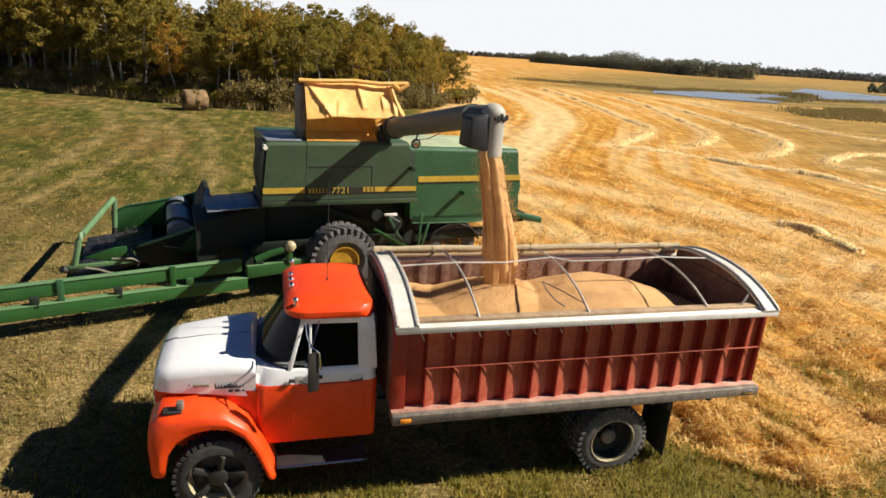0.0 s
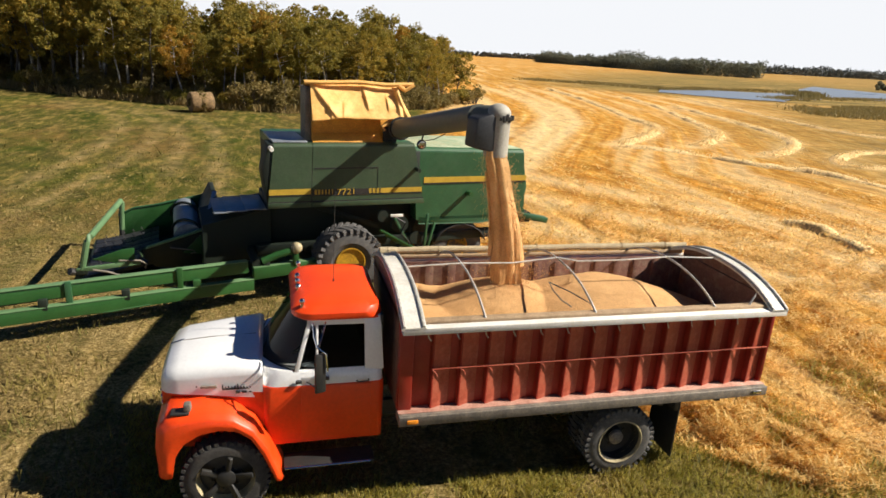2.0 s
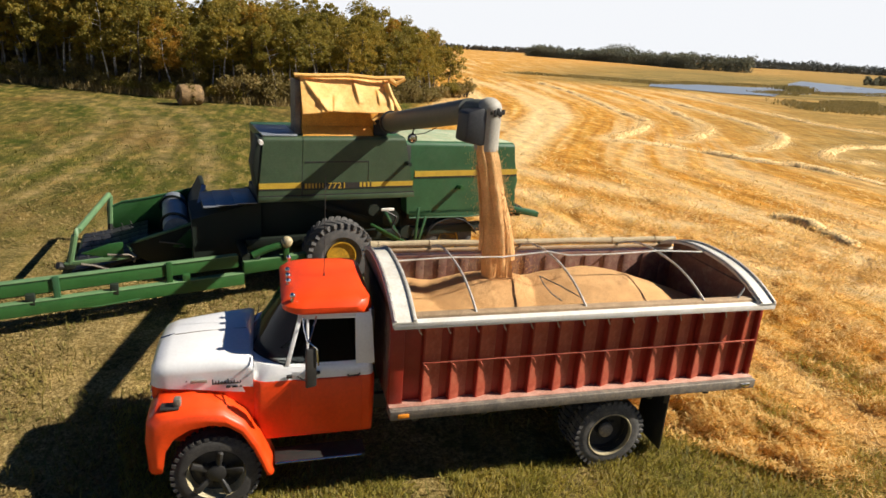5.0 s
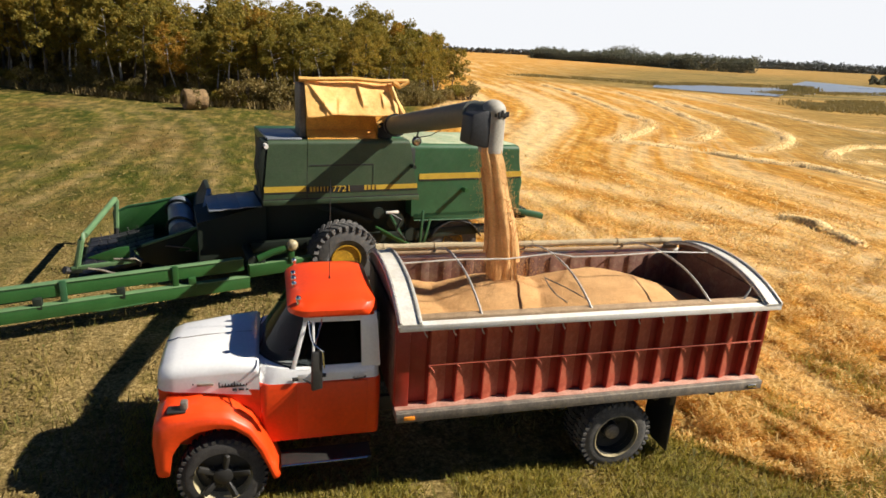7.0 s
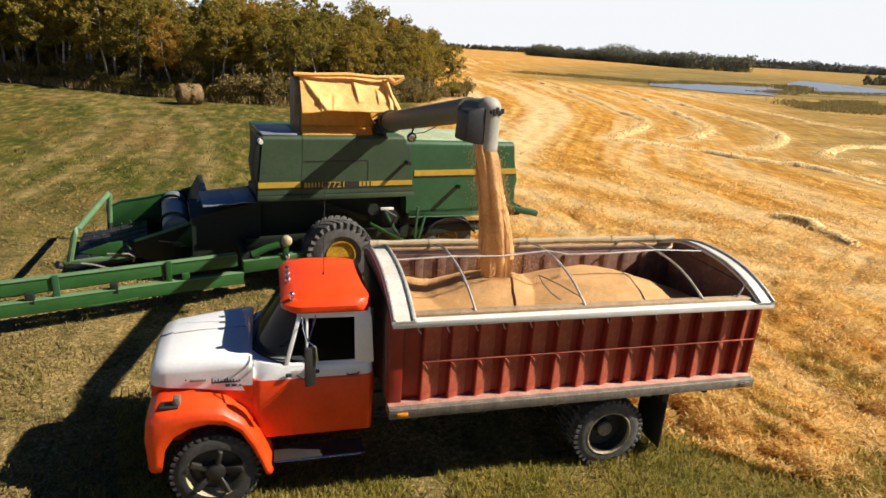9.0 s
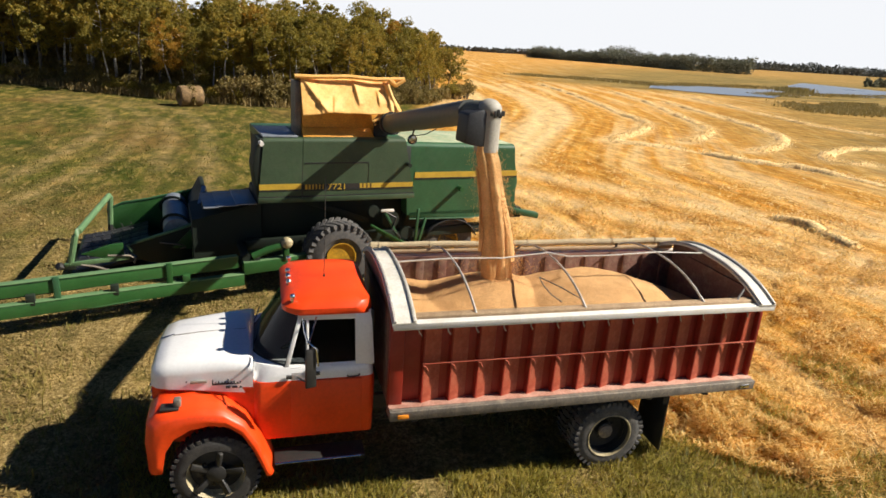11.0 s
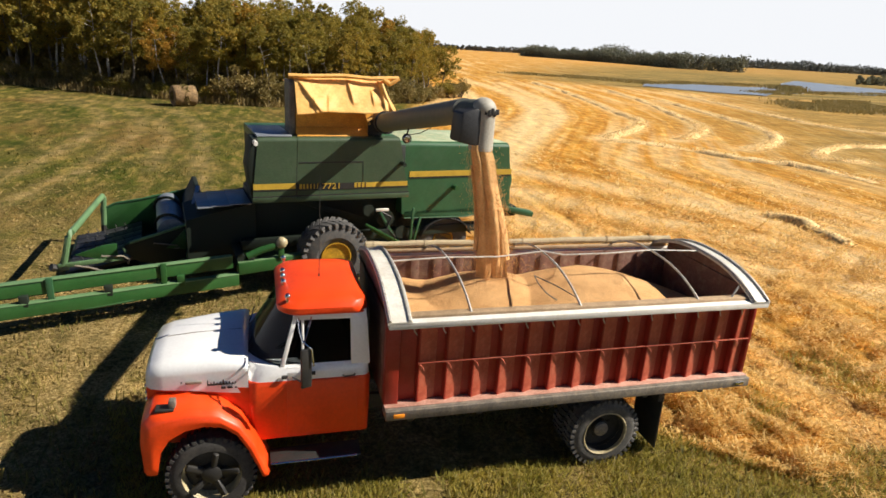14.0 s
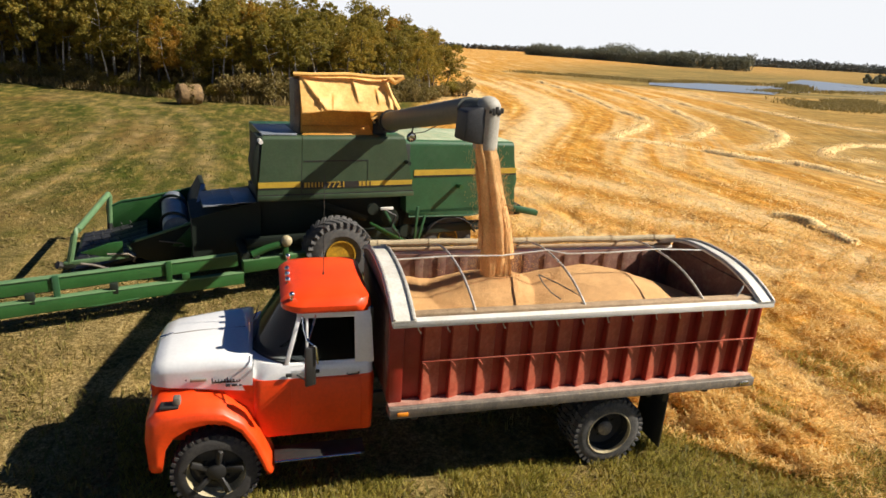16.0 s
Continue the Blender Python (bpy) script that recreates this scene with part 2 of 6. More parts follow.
def block(x0, x1, y0, y1, z0, z1, bevel=0.0, bm=None, seg=2):
    bm = bm or bmesh.new()
    m = Matrix.LocRotScale(((x0 + x1) / 2, (y0 + y1) / 2, (z0 + z1) / 2), None, (x1 - x0, y1 - y0, z1 - z0))
    made = bmesh.ops.create_cube(bm, size=1, matrix=m)
    if bevel:
        es = {e for v in made["verts"] for e in v.link_edges}
        bmesh.ops.bevel(bm, geom=list(es), offset=bevel, segments=seg, affect="EDGES", profile=0.5)
    return bm


def rings(bm, loops, cap=True, closed=True):
    """Skin a row of rings of equally many points."""
    vs = [[bm.verts.new(p) for p in loop] for loop in loops]
    k = len(vs[0])
    for a, b in zip(vs, vs[1:]):
        for i in range(k if closed else k - 1):
            bm.faces.new((a[i], a[(i + 1) % k], b[(i + 1) % k], b[i]))
    if cap and closed:
        bm.faces.new(vs[0])
        bm.faces.new(list(reversed(vs[-1])))
    return bm


def tube(pts, r, n=8, bm=None, r1=None):
    """A round bar along points; r1: its radius at the end."""
    bm = bm or bmesh.new()
    pts = [Vector(p) for p in pts]
    loops = []
    for i, p in enumerate(pts):
        d = (pts[min(i + 1, len(pts) - 1)] - pts[max(i - 1, 0)]).normalized()
        side = d.cross(Vector((0, 0, 1)) if abs(d.z) < 0.9 else Vector((1, 0, 0))).normalized()
        up = side.cross(d)
        rad = r if r1 is None else r + (r1 - r) * i / (len(pts) - 1)
        loops.append([p + (side * math.cos(a) + up * math.sin(a)) * rad for a in (2 * math.pi * k / n for k in range(n))])
    return rings(bm, loops)


def beam(a, b, w, h, bm=None, bevel=0.012):
    """A rectangular bar from a to b."""
    bm = bm or bmesh.new()
    a, b = Vector(a), Vector(b)
    d = b - a
    turn = d.to_track_quat("X", "Z").to_matrix().to_4x4()
    m = Matrix.Translation((a + b) / 2) @ turn @ Matrix.Diagonal((d.length, w, h, 1))
    made = bmesh.ops.create_cube(bm, size=1, matrix=m)
    if bevel:
        bmesh.ops.bevel(bm, geom=list({e for v in made["verts"] for e in v.link_edges}), offset=bevel, segments=2, affect="EDGES", profile=0.5)
    return bm


def prism(poly, place, thick, bm=None, bevel=0.0):
    """A flat plate: 2D outline, a function from 2D and depth to 3D, its thickness."""
    bm = bm or bmesh.new()
    a = [bm.verts.new(place(p, q, 0)) for p, q in poly]
    b = [bm.verts.new(place(p, q, thick)) for p, q in poly]
    k = len(a)
    fs = [bm.faces.new(a), bm.faces.new(list(reversed(b)))]
    for i in range(k):
        fs.append(bm.faces.new((a[i], b[i], b[(i + 1) % k], a[(i + 1) % k])))
    if bevel:
        bmesh.ops.bevel(bm, geom=list({e for f in fs for e in f.edges}), offset=bevel, segments=2, affect="EDGES", profile=0.5)
    return bm


def lathe(profile, centre, n=40, bm=None, cap=True):
    """Turned about a line along y through the centre; profile of (radius, y)."""
    bm = bm or bmesh.new()
    cx, cy, cz = centre
    loops = [[(cx + r * math.cos(2 * math.pi * k / n), cy + y, cz + r * math.sin(2 * math.pi * k / n)) for k in range(n)] for r, y in profile]
    return rings(bm, loops, cap)


def rounded(x0, x1, y0, y1, z, rf, rb, n=6):
    """A level outline with rounded corners: rf at the low-x end, rb at the high-x end."""
    pts = []
    for cx, cy, r, a0 in ((x1 - rb, y1 - rb, rb, 0), (x0 + rf, y1 - rf, rf, 90), (x0 + rf, y0 + rf, rf, 180), (x1 - rb, y0 + rb, rb, 270)):
        for k in range(n + 1):
            a = radians(a0 + 90 * k / n)
            pts.append((cx + r * math.cos(a), cy + r * math.sin(a), z))
    return pts


def soft_noise(x, y, z=0.0):
    return noise.noise(Vector((x, y, z)))


# ---- ground: one sheet to the horizon ----
EYE = (-1.365, -6.46)


def land(x, y):
    """The height of the ground: level round the machines, then falling gently to the marsh."""
    r = math.hypot(x - EYE[0], y - EYE[1])
    az = math.degrees(math.atan2(x - EYE[0], y - EYE[1]))
    s = 0.010 - 0.006 * min(1.0, max(0.0, (az - 15) / 32))
    far = max(0.0, r - 60)
    return -s * far * far / (far + 40)


def edge_x(y):
    """The line between mown grass (low x) and stubble (high x)."""
    return 1.0 + 0.22 * y if y > 0 else 1.0


def row_shift(y):
    """How far the stubble rows bend to high x at this y."""
    return float(np.interp(y, (-20, 4, 14, 22, 30, 43, 56, 88, 160, 400), (3.2, 1.6, 0.3, 0.6, 5.2, 12.5, 17.8, 24.5, 38, 80)))


def off_line(pts, x, y):
    """The distance from a bent line."""
    best = 1e9
    for (ax, ay), (bx, by) in zip(pts, pts[1:]):
        dx, dy = bx - ax, by - ay
        t = min(1.0, max(0.0, ((x - ax) * dx + (y - ay) * dy) / (dx * dx + dy * dy)))
        best = min(best, math.hypot(x - ax - t * dx, y - ay - t * dy))
    return best


TRACKS = [[(-11.5, 12), (-10.2, 17), (-9.7, 21), (-9.5, 24), (-9.3, 28), (-9.8, 34), (-11.5, 39), (-16, 43)], [(-9.2, 13), (-8.0, 19), (-7.5, 24), (-7.4, 29), (-8.0, 35), (-10.5, 40.5), (-16, 45)], [(-3.4, 16), (-3.9, 24), (-4.6, 32), (-6.6, 38.4), (-10.5, 42.4)], [(-5.6, 20), (-5.8, 27), (-7, 34)]]
ROWS = [
    [(41.6, 92.7), (38, 74.3), (34.5, 60), (31, 47.7), (29.7, 41.8), (25.7, 36.2), (19.9, 30.7)],
    [(48.6, 81.3), (44, 64.8), (37.6, 48.5), (34.1, 39.5), (30.2, 34.6), (26, 31)],
    [(47.2, 65.9), (43.8, 52.5), (40.8, 42.1), (38.1, 35.7), (33, 30.3), (28.7, 27.7)],
    [(48, 31.5), (42, 30.2), (38.7, 29.9), (34.3, 27.3), (32.2, 24.6), (34.8, 23.8)],
    [(23.4, 76.5), (19.7, 55.9), (17.3, 45.6), (13.5, 34)],
    [(29.5, 85.4), (26.2, 61.5), (22, 46.8), (16.7, 35.3), (11.5, 26)],
    [(34.1, 88.1), (27.8, 55.8), (22.9, 43), (14.9, 30.1), (10, 22)],
    [(60, 84), (56, 66), (52, 52), (50, 42), (54, 36)],
]


CHAFF = [[(4.5, 15), (7, 12.2), (10.5, 8.8), (15, 4.5)], [(6.5, 19), (9.5, 14.6), (13, 10.5), (18, 5.5)], [(8, 23), (11.5, 18.5), (16, 13), (22, 7.5)]]


def smooth_step(a, b, v):
    v = min(1.0, max(0.0, (v - a) / (b - a)))
    return v * v * (3 - 2 * v)


def stubble(x, y):
    """1 in the stubble field, 0 in the grass."""
    wob = 1.2 * soft_noise(x * 0.25, y * 0.25)
    f = smooth_step(-1.5, 1.5, x - edge_x(y) + wob)
    return f * smooth_step(-0.7, 0.9, y - 0.45 - 2.2 * (1 - smooth_step(3.4, 5.0, x)) + 0.36 * (x - 3) + 0.9 * soft_noise(x * 0.6, y * 0.6, 3))
def build_ground():
    rad = [0.0] + list(np.geomspace(2.5, 3600, 300))
    angles = list(np.arange(-45, 70, 0.4)) + list(np.arange(70, 315, 5))
    seg = len(angles)
    verts, faces, field, rowc, track, marsh = [(EYE[0], EYE[1], 0.0)], [], [0.0], [0.0], [0.0], [0.0]
    for r in rad[1:]:
        for k in range(seg):
            a = radians(angles[k])
            x, y = EYE[0] + r * math.sin(a), EYE[1] + r * math.cos(a)
            verts.append((x, y, land(x, y)))
            field.append(stubble(x, y))
            rowc.append(x - row_shift(y) + 0.8 * soft_noise(x * 0.04, y * 0.04))
            far = r > 18 and r < 130 and angles[k] < 70
            near_track = min(off_line(p, x, y) for p in TRACKS) if far and x < 0 and y < 50 else 9.0
            near_row = min(off_line(p, x, y) for p in ROWS) if far and x > 8 else 9.0
            near_chaff = min(off_line(p, x, y) for p in CHAFF) if x > 3 and 9 < r < 45 else 9.0
            track.append(max(0.8 * math.exp(-(near_chaff / 1.0) ** 2), 0.7 * math.exp(-(near_track / 0.42) ** 2), 0.9 * math.exp(-(near_row / 0.85) ** 2)))
            marsh.append(max(smooth_step(95, 135, r + 25 * soft_noise(x * 0.02, y * 0.02)) * smooth_step(14, 30, angles[k] - 0.03 * min(r, 500) + 3) * (1 - 0.5 * smooth_step(250, 500, r)), 0.75 * smooth_step(33, 48, angles[k] + 7 * soft_noise(x * 0.05, y * 0.05)) * smooth_step(28, 55, r)))
    for k in range(seg):
        faces.append((0, 1 + (k + 1) % seg, 1 + k))
    for i in range(len(rad) - 2):
        for k in range(seg):
            a, b = 1 + i * seg + k, 1 + i * seg + (k + 1) % seg
            faces.append((a, b, b + seg, a + seg))
    me = bpy.data.meshes.new("ground")
    me.from_pydata(verts, [], faces)
    for key, vals in (("field", field), ("rowc", rowc), ("track", track), ("marsh", marsh)):
        me.attributes.new(key, "FLOAT", "POINT").data.foreach_set("value", vals)
    me.polygons.foreach_set("use_smooth", [True] * len(me.polygons))
    m = bpy.data.materials.new("grass and stubble")
    m.use_nodes = True
    n, l = m.node_tree.nodes, m.node_tree.links
    b = n["Principled BSDF"]
    b.inputs["Roughness"].default_value = 0.95
    b.inputs["Specular IOR Level"].default_value = 0.1
    geo = n.new("ShaderNodeNewGeometry")
    attr = n.new("ShaderNodeAttribute")
    attr.attribute_name = "field"

    def nz(scale, detail=6, rough=0.65, stretch=None, turn=0.0):
        t = n.new("ShaderNodeTexNoise")
        t.inputs["Scale"].default_value, t.inputs["Detail"].default_value, t.inputs["Roughness"].default_value = scale, detail, rough
        mp = n.new("ShaderNodeMapping")
        mp.inputs["Rotation"].default_value = (0, 0, radians(turn))
        mp.inputs["Scale"].default_value = stretch or (1, 1, 1)
        l.new(geo.outputs["Position"], mp.inputs["Vector"])
        l.new(mp.outputs[0], t.inputs["Vector"])
        return t.outputs["Fac"]

    def ramp(fac, stops):
        r = n.new("ShaderNodeValToRGB")
        while len(r.color_ramp.elements) < len(stops):
            r.color_ramp.elements.new(0.5)
        for e, (p, c) in zip(r.color_ramp.elements, stops):
            e.position, e.color = p, (*c, 1)
        l.new(fac, r.inputs["Fac"])
        return r.outputs["Color"]

    def mix(fac, a, bb, mode="MIX"):
        x = n.new("ShaderNodeMix")
        x.data_type, x.blend_type = "RGBA", mode
        if isinstance(fac, float):
            x.inputs["Factor"].default_value = fac
        else:
            l.new(fac, x.inputs["Factor"])
        l.new(a, x.inputs["A"])
        l.new(bb, x.inputs["B"])
        return x.outputs["Result"]

    def band(fac, lo, hi, top=1.0):
        r = n.new("ShaderNodeMapRange")
        r.inputs["From Min"].default_value, r.inputs["From Max"].default_value, r.inputs["To Max"].default_value = lo, hi, top
        l.new(fac, r.inputs["Value"])
        return r.outputs[0]

    def attribute(key):
        t = n.new("ShaderNodeAttribute")
        t.attribute_name = key
        return t.outputs["Fac"]

    def streak(across, along, detail=5, rough=0.65, w=0.0):
        """Noise drawn out along the curved rows."""
        sep = n.new("ShaderNodeSeparateXYZ")
        l.new(geo.outputs["Position"], sep.inputs[0])
        com = n.new("ShaderNodeCombineXYZ")
        for value, scale, slot in ((attribute("rowc"), across, "X"), (sep.outputs["Y"], along, "Y")):
            mu = n.new("ShaderNodeMath")
            mu.operation = "MULTIPLY"
            mu.inputs[1].default_value = scale
            l.new(value, mu.inputs[0])
            l.new(mu.outputs[0], com.inputs[slot])
        com.inputs["Z"].default_value = w
        t = n.new("ShaderNodeTexNoise")
        t.inputs["Scale"].default_value, t.inputs["Detail"].default_value, t.inputs["Roughness"].default_value = 1.0, detail, rough
        l.new(com.outputs[0], t.inputs["Vector"])
        return t.outputs["Fac"]

    # stubble: rows of cut stalks with pale chaff between them
    rows = streak(1.5, 0.07)
    broad = streak(0.42, 0.03, 3, 0.55, 4.0)
    gold = ramp(rows, [(0.34, (0.3, 0.12, 0.016)), (0.47, (0.52, 0.23, 0.03)), (0.58, (0.66, 0.35, 0.065)), (0.72, (0.86, 0.64, 0.28))])
    gold2 = ramp(nz(1.3, 10, 0.78, (1, 0.35, 1), -25), [(0.38, (0.2, 0.075, 0.009)), (0.5, (0.5, 0.23, 0.03)), (0.62, (0.86, 0.6, 0.22))])
    gold = mix(0.5, gold, gold2)
    pale = ramp(nz(5.0, 8, 0.8), [(0.3, (0.6, 0.36, 0.12)), (0.7, (0.9, 0.72, 0.42))])
    gold = mix(band(broad, 0.49, 0.64, 0.65), gold, pale)
    gold = mix(attribute("track"), gold, pale)
    bog = ramp(nz(0.12, 6, 0.7, (0.5, 1.6, 1), 35), [(0.34, (0.1, 0.082, 0.026)), (0.5, (0.24, 0.175, 0.055)), (0.66, (0.44, 0.28, 0.09))])
    gold = mix(attribute("marsh"), gold, bog)
    # grass: olive turf, bleached patches, pale wheel marks
    turf = ramp(nz(0.4, 8, 0.7, (1, 0.45, 1), 10), [(0.38, (0.028, 0.042, 0.004)), (0.48, (0.058, 0.074, 0.009)), (0.57, (0.12, 0.108, 0.018)), (0.67, (0.29, 0.195, 0.055))])
    dead = ramp(nz(6.0, 10, 0.8), [(0.3, (0.07, 0.055, 0.016)), (0.52, (0.17, 0.115, 0.038)), (0.72, (0.38, 0.27, 0.11))])
    turf = mix(band(nz(0.22, 4, 0.6, (1, 0.6, 1), -25), 0.42, 0.6, 0.9), turf, dead)
    mottle = ramp(nz(1.9, 7, 0.72, (1, 0.3, 1), 10), [(0.4, (0.024, 0.042, 0.004)), (0.5, (0.085, 0.09, 0.013)), (0.61, (0.36, 0.245, 0.08))])
    turf = mix(0.55, turf, mottle)
    rusty = ramp(nz(2.5, 7, 0.75, (1, 0.4, 1)), [(0.35, (0.07, 0.05, 0.014)), (0.65, (0.26, 0.15, 0.045))])
    turf = mix(band(nz(0.16, 5, 0.65, (1, 0.6, 1), 30), 0.52, 0.62, 0.65), turf, rusty)
    near = n.new("ShaderNodeVectorMath")
    near.operation = "DISTANCE"
    near.inputs[1].default_value = (-3.5, 3.0, 0)
    l.new(geo.outputs["Position"], near.inputs[0])
    straw_litter = ramp(nz(11.0, 10, 0.85), [(0.3, (0.06, 0.045, 0.014)), (0.46, (0.2, 0.135, 0.045)), (0.58, (0.5, 0.37, 0.16)), (0.7, (0.82, 0.66, 0.36))])
    weedy = ramp(nz(9.0, 8, 0.8), [(0.32, (0.035, 0.032, 0.008)), (0.52, (0.1, 0.085, 0.02)), (0.7, (0.24, 0.17, 0.055))])
    straw_litter = mix(band(nz(1.7, 6, 0.75), 0.5, 0.6, 0.8), straw_litter, weedy)
    wide = n.new("ShaderNodeMath")
    wide.operation = "MULTIPLY_ADD"
    wide.inputs[1].default_value = -14.0
    l.new(nz(0.5, 5, 0.7), wide.inputs[0])
    l.new(near.outputs["Value"], wide.inputs[2])
    turf = mix(band(wide.outputs[0], 6.5, -3.5, 0.9), turf, straw_litter)
    worn = n.new("ShaderNodeMath")
    worn.operation = "MULTIPLY"
    l.new(attribute("track"), worn.inputs[0])
    l.new(band(nz(0.9, 7, 0.78), 0.4, 0.58, 1.0), worn.inputs[1])
    turf = mix(worn.outputs[0], turf, ramp(nz(3.0, 8, 0.8), [(0.35, (0.2, 0.14, 0.05)), (0.65, (0.52, 0.37, 0.17))]))
    col = mix(attr.outputs["Fac"], turf, gold)
    col = mix(0.6, col, ramp(nz(1.5, 5, 0.7, (1, 0.45, 1), -15), [(0.3, (0.38, 0.42, 0.4)), (0.5, (1.0, 1.0, 1.0)), (0.7, (1.7, 1.6, 1.4))]), "MULTIPLY")
    fine = nz(22, 8, 0.8)
    col = mix(0.55, col, ramp(fine, [(0.32, (0.25, 0.22, 0.2)), (0.5, (0.95, 0.95, 0.95)), (0.68, (1.5, 1.45, 1.3))]), "MULTIPLY")
    l.new(col, b.inputs["Base Color"])
    bp = n.new("ShaderNodeBump")
    bp.inputs["Strength"].default_value, bp.inputs["Distance"].default_value = 0.8, 0.08
    l.new(nz(9, 10, 0.8), bp.inputs["Height"])
    l.new(bp.outputs[0], b.inputs["Normal"])
    me.materials.append(m)
    tagged(new("ground", me), "mown grass beside golden grain stubble field", "ground", kind="structure")


build_ground()

# ---- the grain truck ----
LENGTH, WIDTH, MIDY = 5.22, 2.47, 1.235
FLOORZ, RAILZ = 1.11, 2.43


def wheel(parent, name, x, y, side, rim_mat, tread=True, front=False, rubber=None):
    """A truck wheel: tyre with lugs, rim with holes and hub. side: -1 faces low y."""
    s = side
    w = part(name, lathe([(0.33, 0.0), (0.40, -0.005 * s), (0.46, 0.01 * s), (0.495, 0.05 * s), (0.5, 0.1 * s), (0.5, 0.2 * s), (0.47, 0.26 * s), (0.33, 0.27 * s)], (x, y, 0.5), 48, cap=False), rubber or RUBBERF, parent)
    w.name = name
    # side is the sense in which the tyre goes inwards
    dish = [(0.31, 0.05 * s), (0.3, 0.12 * s), (0.29, 0.2 * s), (0.2, 0.215 * s), (0.125, 0.215 * s), (0.115, 0.13 * s), (0.07, 0.11 * s), (0.0001, 0.11 * s)]
    rim = part("rim", lathe(dish, (x, y, 0.5), 40, cap=False), rim_mat, w) if not front else part("rim", lathe([(0.30, 0.13 * s), (0.27, 0.12 * s), (0.2, 0.10 * s), (0.12, 0.10 * s), (0.11, 0.02 * s), (0.06, 0.0), (0.0001, 0.0)], (x, y, 0.5), 40, cap=False), rim_mat, w)
    part("rim_ring", lathe([(0.336, 0.004 * s), (0.324, 0.03 * s), (0.312, 0.08 * s), (0.298, 0.135 * s)], (x, y, 0.5), 40, cap=False), CREAM, w)
    if not front:
        part("hub", lathe([(0.11, 0.2 * s), (0.1, 0.1 * s), (0.06, 0.075 * s), (0.0001, 0.075 * s)], (x, y, 0.5), 24), GREYM, rim)
        part("lock_ring", lathe([(0.328, 0.0), (0.318, -0.008 * s), (0.308, 0.0), (0.312, 0.02 * s)], (x, y, 0.5), 40, cap=False), CREAM, w)
    for k in range(6):
        a = 2 * math.pi * (k + 0.3) / 6
        part("lug_nut", lathe([(0.022, 0.07 * s), (0.022, 0.05 * s), (0.0001, 0.05 * s)], (x + 0.165 * math.cos(a), y + (0.0 if front else 0.15 * s), 0.5 + 0.165 * math.sin(a)), 6), BLACK, rim)
    if front:
        for k in range(5):
            a0 = 2 * math.pi * (k + 0.1) / 5
            bm = bmesh.new()
            c, q = math.cos(a0), math.sin(a0)
            beam((x + 0.1 * c, y + 0.05 * s, 0.5 + 0.1 * q), (x + 0.31 * c, y - 0.002 * s, 0.5 + 0.31 * q), 0.05, 0.075, bm, 0.015)
            part("spoke", bm, BLACK, rim)
    if tread:
        bm = bmesh.new()
        for k in range(36):
            a = 2 * math.pi * k / 36
            t = Matrix.Translation((x, y, 0.5)) @ Matrix.Rotation(-a, 4, "Y")
            for y0, y1 in ((0.005, 0.12), (0.16, 0.25)):
                made = bmesh.ops.create_cube(bm, size=1, matrix=t @ Matrix.Translation((0.485 if front else 0.49, (y0 + y1) / 2 * s, 0)) @ Matrix.Diagonal((0.045 if front else 0.055, y1 - y0, 0.042, 1)))
        part("tread", bm, rubber or RUBBERF, w, smooth=0)
    return w


def arc_rail(y0, y1, z0, rise, n=16, lift=0.0):
    """Points of a shallow bow across the box, whose far end lies higher by lift."""
    out = []
    for k in range(n + 1):
        t = k / n
        out.append((y0 + (y1 - y0) * t, z0 + lift * t + rise * (1 - abs(2 * t - 1) ** 2.4)))
    return out


